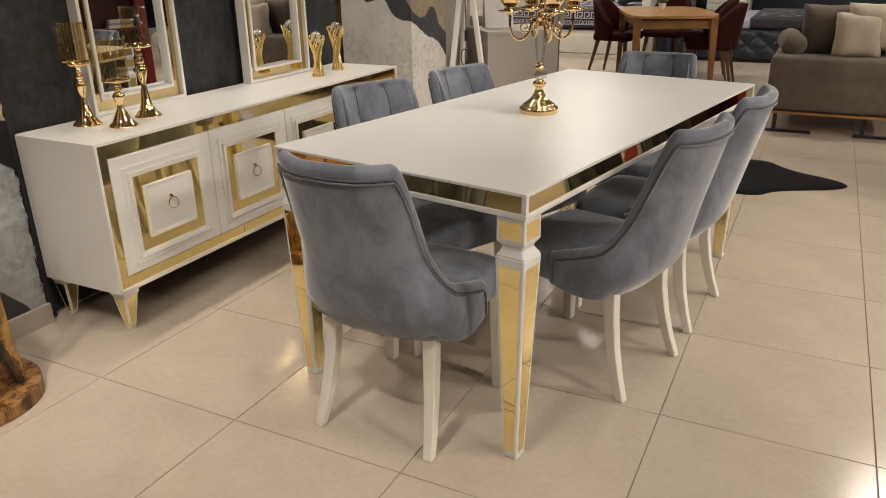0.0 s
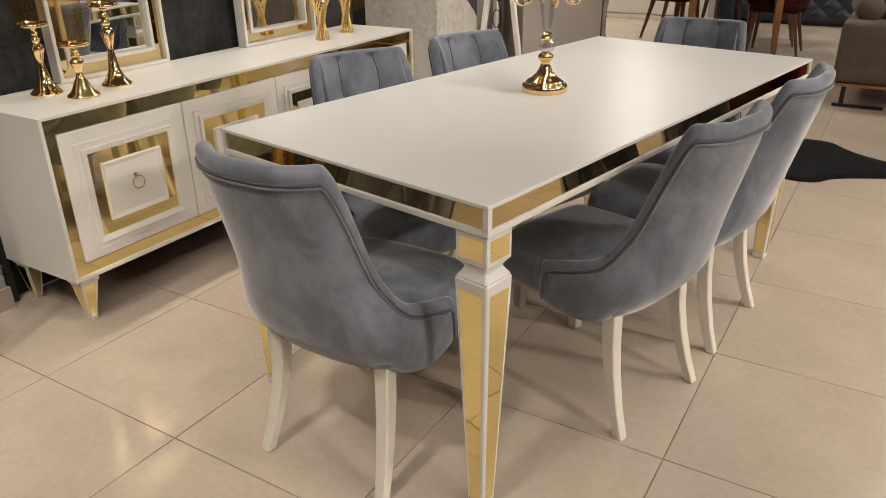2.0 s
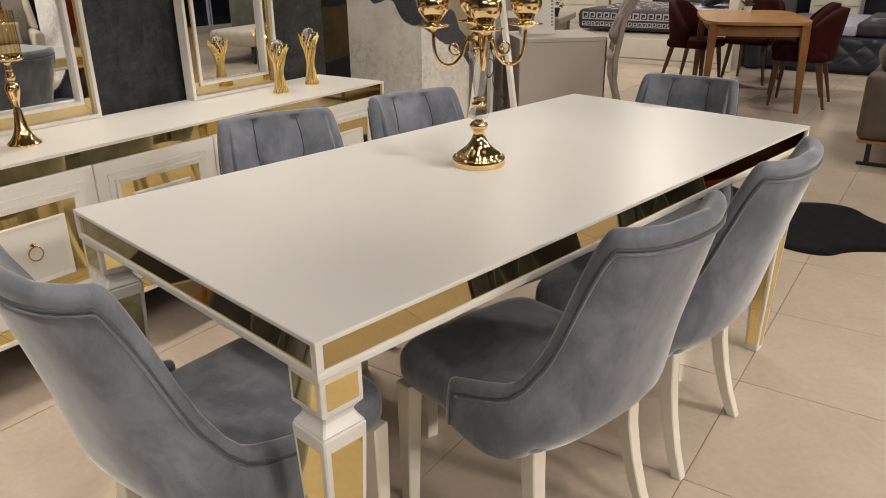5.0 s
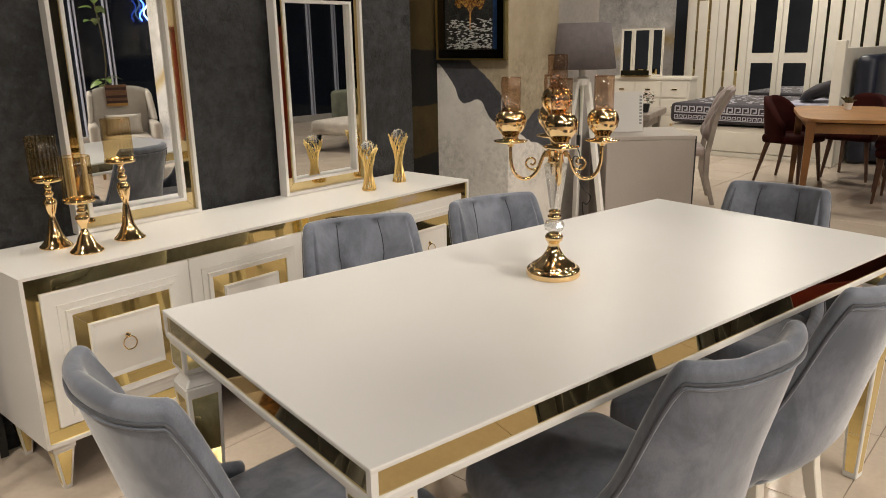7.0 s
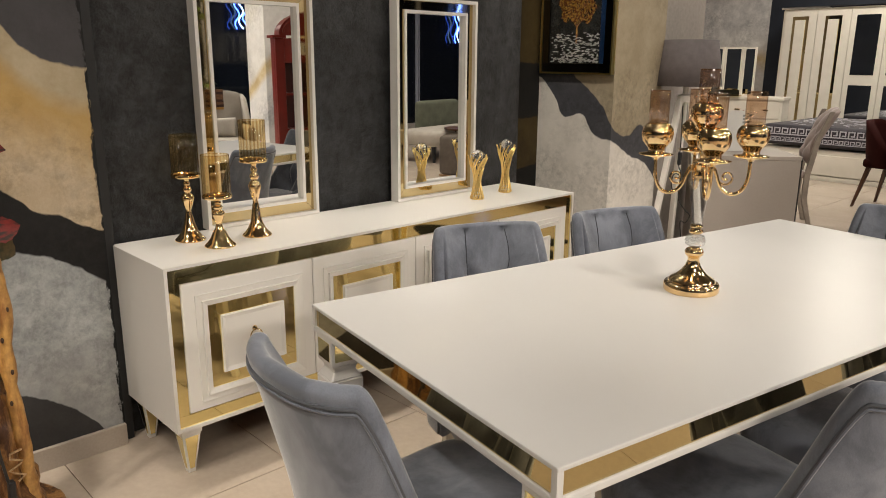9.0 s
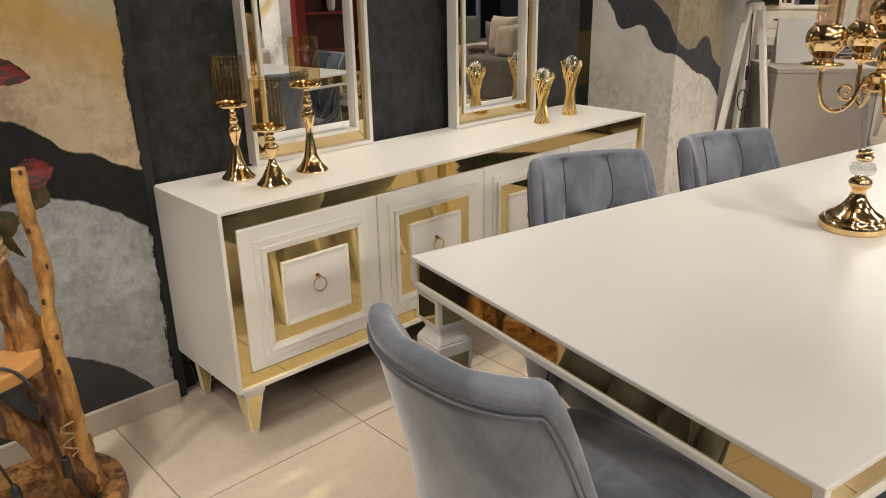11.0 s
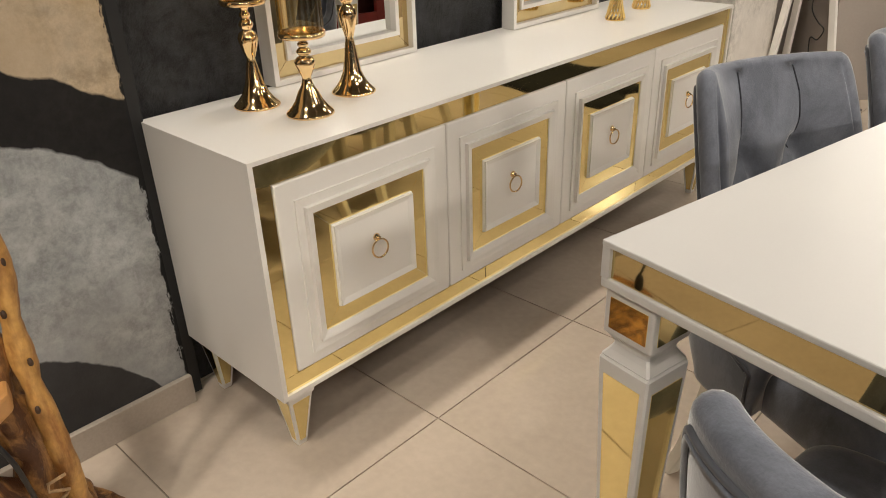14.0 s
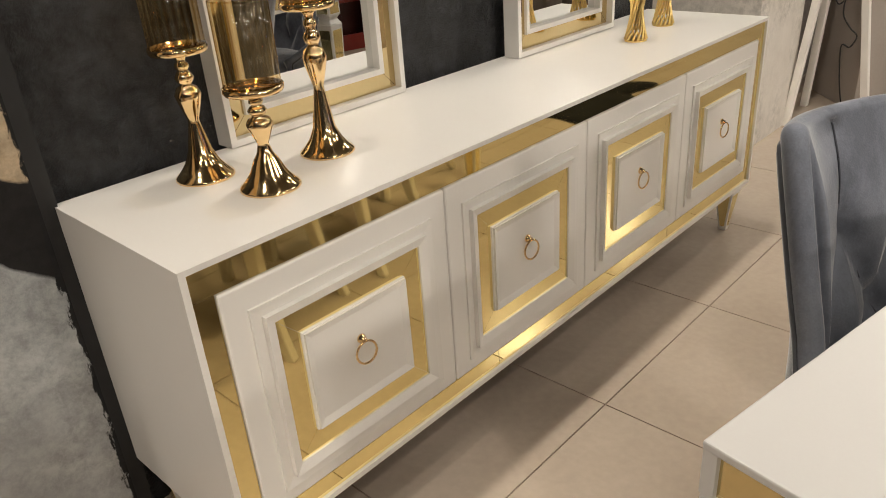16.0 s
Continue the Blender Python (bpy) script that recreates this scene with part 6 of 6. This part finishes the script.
def red_cabinet():
    c = thing("red_cabinet", "red wooden shelf unit with an arched top and sign plate", "cabinet", pose(0.40, 5.10, 0, 0, 0, -76))
    hw, deep = 0.48, 0.15
    for sx in (-1, 1):
        part("side", box(*sorted((sx * hw, sx * (hw - 0.085))), 0.0, 0.05, 0.0, 1.55, 0.004), RED, c)
        part("side", box(*sorted((sx * hw, sx * (hw - 0.03))), 0.0505, deep, 0.0, 1.55, 0.004), RED, c)
        part("cap", box(*sorted((sx * (hw + 0.03), sx * (hw - 0.10))), -0.02, deep + 0.01, 1.5505, 1.575, 0.003), RED, c)
    part("back", box(-hw + 0.031, hw - 0.031, deep - 0.015, deep, 0.02, 1.55), RED_DARK, c, "dark red back board")
    arch = [(-0.44, 1.5755)] + [(0.44 * math.cos(math.pi * (1 - k / 18)), 1.59 + 0.22 * math.sin(math.pi * k / 18)) for k in range(19)] + [(0.44, 1.5755)]
    bm = bmesh.new()
    front, rear = [bm.verts.new((x, 0.0, z)) for x, z in arch], [bm.verts.new((x, deep, z)) for x, z in arch]
    bm.faces.new(front)
    bm.faces.new(rear[::-1])
    for k in range(len(arch)):
        q = (k + 1) % len(arch)
        bm.faces.new((front[k], rear[k], rear[q], front[q]))
    bmesh.ops.recalc_face_normals(bm, faces=bm.faces[:])
    part("arched_top", bm, RED, c)
    rib = [(0.40 * math.cos(math.pi * (1 - k / 18)), -0.006, 1.60 + 0.185 * math.sin(math.pi * k / 18)) for k in range(19)]
    part("arch_moulding", tube(rib, 0.010, 6), RED, c, "raised arched moulding", True)
    part("head_panel", box(-hw + 0.0855, hw - 0.0855, 0.002, 0.03, 1.33, 1.5495, 0.003), RED, c)
    sign = part("sign", box(-0.27, 0.27, -0.010, 0.0015, 1.40, 1.51, 0.003), PAPER, c, "pale sign plate")
    for k in range(9):
        part("print_bar", box(-0.235 + 0.053 * k, -0.200 + 0.053 * k, -0.013, -0.0102, 1.425, 1.485), CARD_GREY, sign, "unreadable printed bar")
    for z in (0.05, 0.36, 0.70, 1.03):
        part("shelf", box(-hw + 0.031, hw - 0.031, 0.051, deep - 0.0155, z, z + 0.022, 0.002), RED, c)
    part("base_panel", box(-hw + 0.0855, hw - 0.0855, 0.002, 0.02, 0.0, 0.12), RED, c)
    v = thing("white_vase", "round white vase on the red shelf", "vase", pose(0.51, 5.00, 1.0525))
    part("vase", lathe([(0.025, 0), (0.036, 0.03), (0.040, 0.08), (0.032, 0.13), (0.03, 0.16), (0.024, 0.16), (0.024, 0.12), (0, 0.11)], 20), PAPER, v, "", True)
    k = thing("stacked_books", "pale books lying on the red shelf", "books", pose(0.42, 5.35, 0.7225, 0, 0, 14))
    for q in range(3):
        part("book", box(-0.035, 0.035, -0.13 + 0.01 * q, 0.12, 0.026 * q, 0.026 * q + 0.024, 0.002), (PAPER, LILAC, PAPER)[q], k)


RED_DARK = material("dark_red_lacquer", (0.055, 0.008, 0.007), 0.4, vary=0.2)
red_cabinet()
ott = thing("beige_daybed", "low beige daybed on dark legs", "daybed", pose(2.25, 8.42, 0, 0, 0, 80))
part("cushion", box(-0.8, 0.8, -0.35, 0.35, 0.22, 0.42, 0.06, segments=4), BEIGE, ott, "", True)
part("back", box(-0.15, 0.8, -0.52, -0.36, 0.15, 0.78, 0.06, segments=4), OLIVE, ott, "grey-green back cushion", True)
for x in (-0.7, 0.7):
    for y in (-0.28, 0.28):
        part("leg", square_bar([(x, y, 0), (x, y, 0.22)], [0.03, 0.05]), BLACK, ott)
side = thing("side_table", "round dark side table beside the daybed", "side table", pose(1.72, 8.20, 0))
part("top", lathe([(0.0, 0.44), (0.26, 0.44), (0.265, 0.45), (0.265, 0.462), (0.0, 0.465)], 32), WALNUT, side)
for k in range(3):
    a = 2.1 * k
    part("leg", tube([(0.2 * math.cos(a), 0.2 * math.sin(a), 0), (0.15 * math.cos(a), 0.15 * math.sin(a), 0.44)], 0.011, 8), BLACK, side)


def neon_sign(y, z, drop, label):
    q = thing("neon_sign", label, "neon sign", pose(X1 - 0.25, y, z), "neon signs in the window")
    for k in range(3):
        pts = [(0.0, 0.07 * k - 0.07 + 0.045 * math.sin(0.95 * i + k), -drop * i / 13) for i in range(14)]
        part("tube", tube(pts, 0.011, 6), NEON_WHITE if k == 1 else NEON_BLUE, q, "glowing pale tube" if k == 1 else "glowing blue tube", True)
    part("wire", tube([(0, 0, 0.001), (0, 0, CEIL - z)], 0.003, 5), BLACK, q, "thin hanging wire")


NEON_BLUE, NEON_WHITE = glow("blue_neon", (0.06, 0.15, 1.0), 8.0), glow("pale_neon", (0.35, 0.6, 1.0), 5.0)
neon_sign(7.18, 2.45, 0.62, "blue neon tube sign hanging in the window")
neon_sign(12.05, 2.55, 0.85, "large blue and white neon sign in the window")


# ---- floor tiles, last ----
PX, PY, TX, TY = 0.5845, 0.5830, -1.864, 1.554


def tile_mesh():
    g, b, d = 0.0016, 0.0007, 0.010
    bm = bmesh.new()
    prism([(g, g, -d), (PX - g, g, -d), (PX - g, PY - g, -d), (g, PY - g, -d)], [(g, g, -b), (PX - g, g, -b), (PX - g, PY - g, -b), (g, PY - g, -b)], bm)
    prism([(g, g, -b), (PX - g, g, -b), (PX - g, PY - g, -b), (g, PY - g, -b)], [(g + b, g + b, 0), (PX - g - b, g + b, 0), (PX - g - b, PY - g - b, 0), (g + b, PY - g - b, 0)], bm)
    me = bpy.data.meshes.new("tile")
    bm.to_mesh(me)
    bm.free()
    me.materials.append(TILE)
    return me


TILE_MESH = tile_mesh()
far_v, far_f = [], []
for i in range(-10, 14):
    for j in range(-10, 21):
        x, y = TX + i * PX, TY + j * PY
        if x < X0 or y < Y0 or x + PX > X1 or y + PY > Y1:
            continue
        if -2 <= i <= 8 and -5 <= j <= 16:
            t = new("tile", TILE_MESH)
            t.location, t.parent = (x, y, 0), floor
        else:
            g, k = 0.0035, len(far_v)
            far_v += [(x + g, y + g, 0), (x + PX - g, y + g, 0), (x + PX - g, y + PY - g, 0), (x + g, y + PY - g, 0)]
            far_v += [(x + g, y + g, -0.01), (x + PX - g, y + g, -0.01), (x + PX - g, y + PY - g, -0.01), (x + g, y + PY - g, -0.01)]
            far_f += [[k + a for a in q] for q in ((0, 1, 2, 3), (0, 4, 5, 1), (1, 5, 6, 2), (2, 6, 7, 3), (3, 7, 4, 0))]
me = bpy.data.meshes.new("far_tiles")
me.from_pydata(far_v, [], far_f)
me.materials.append(TILE)
ft = new("far_tiles", me)
ft.parent = floor
tagged(ft, kind="stuff")
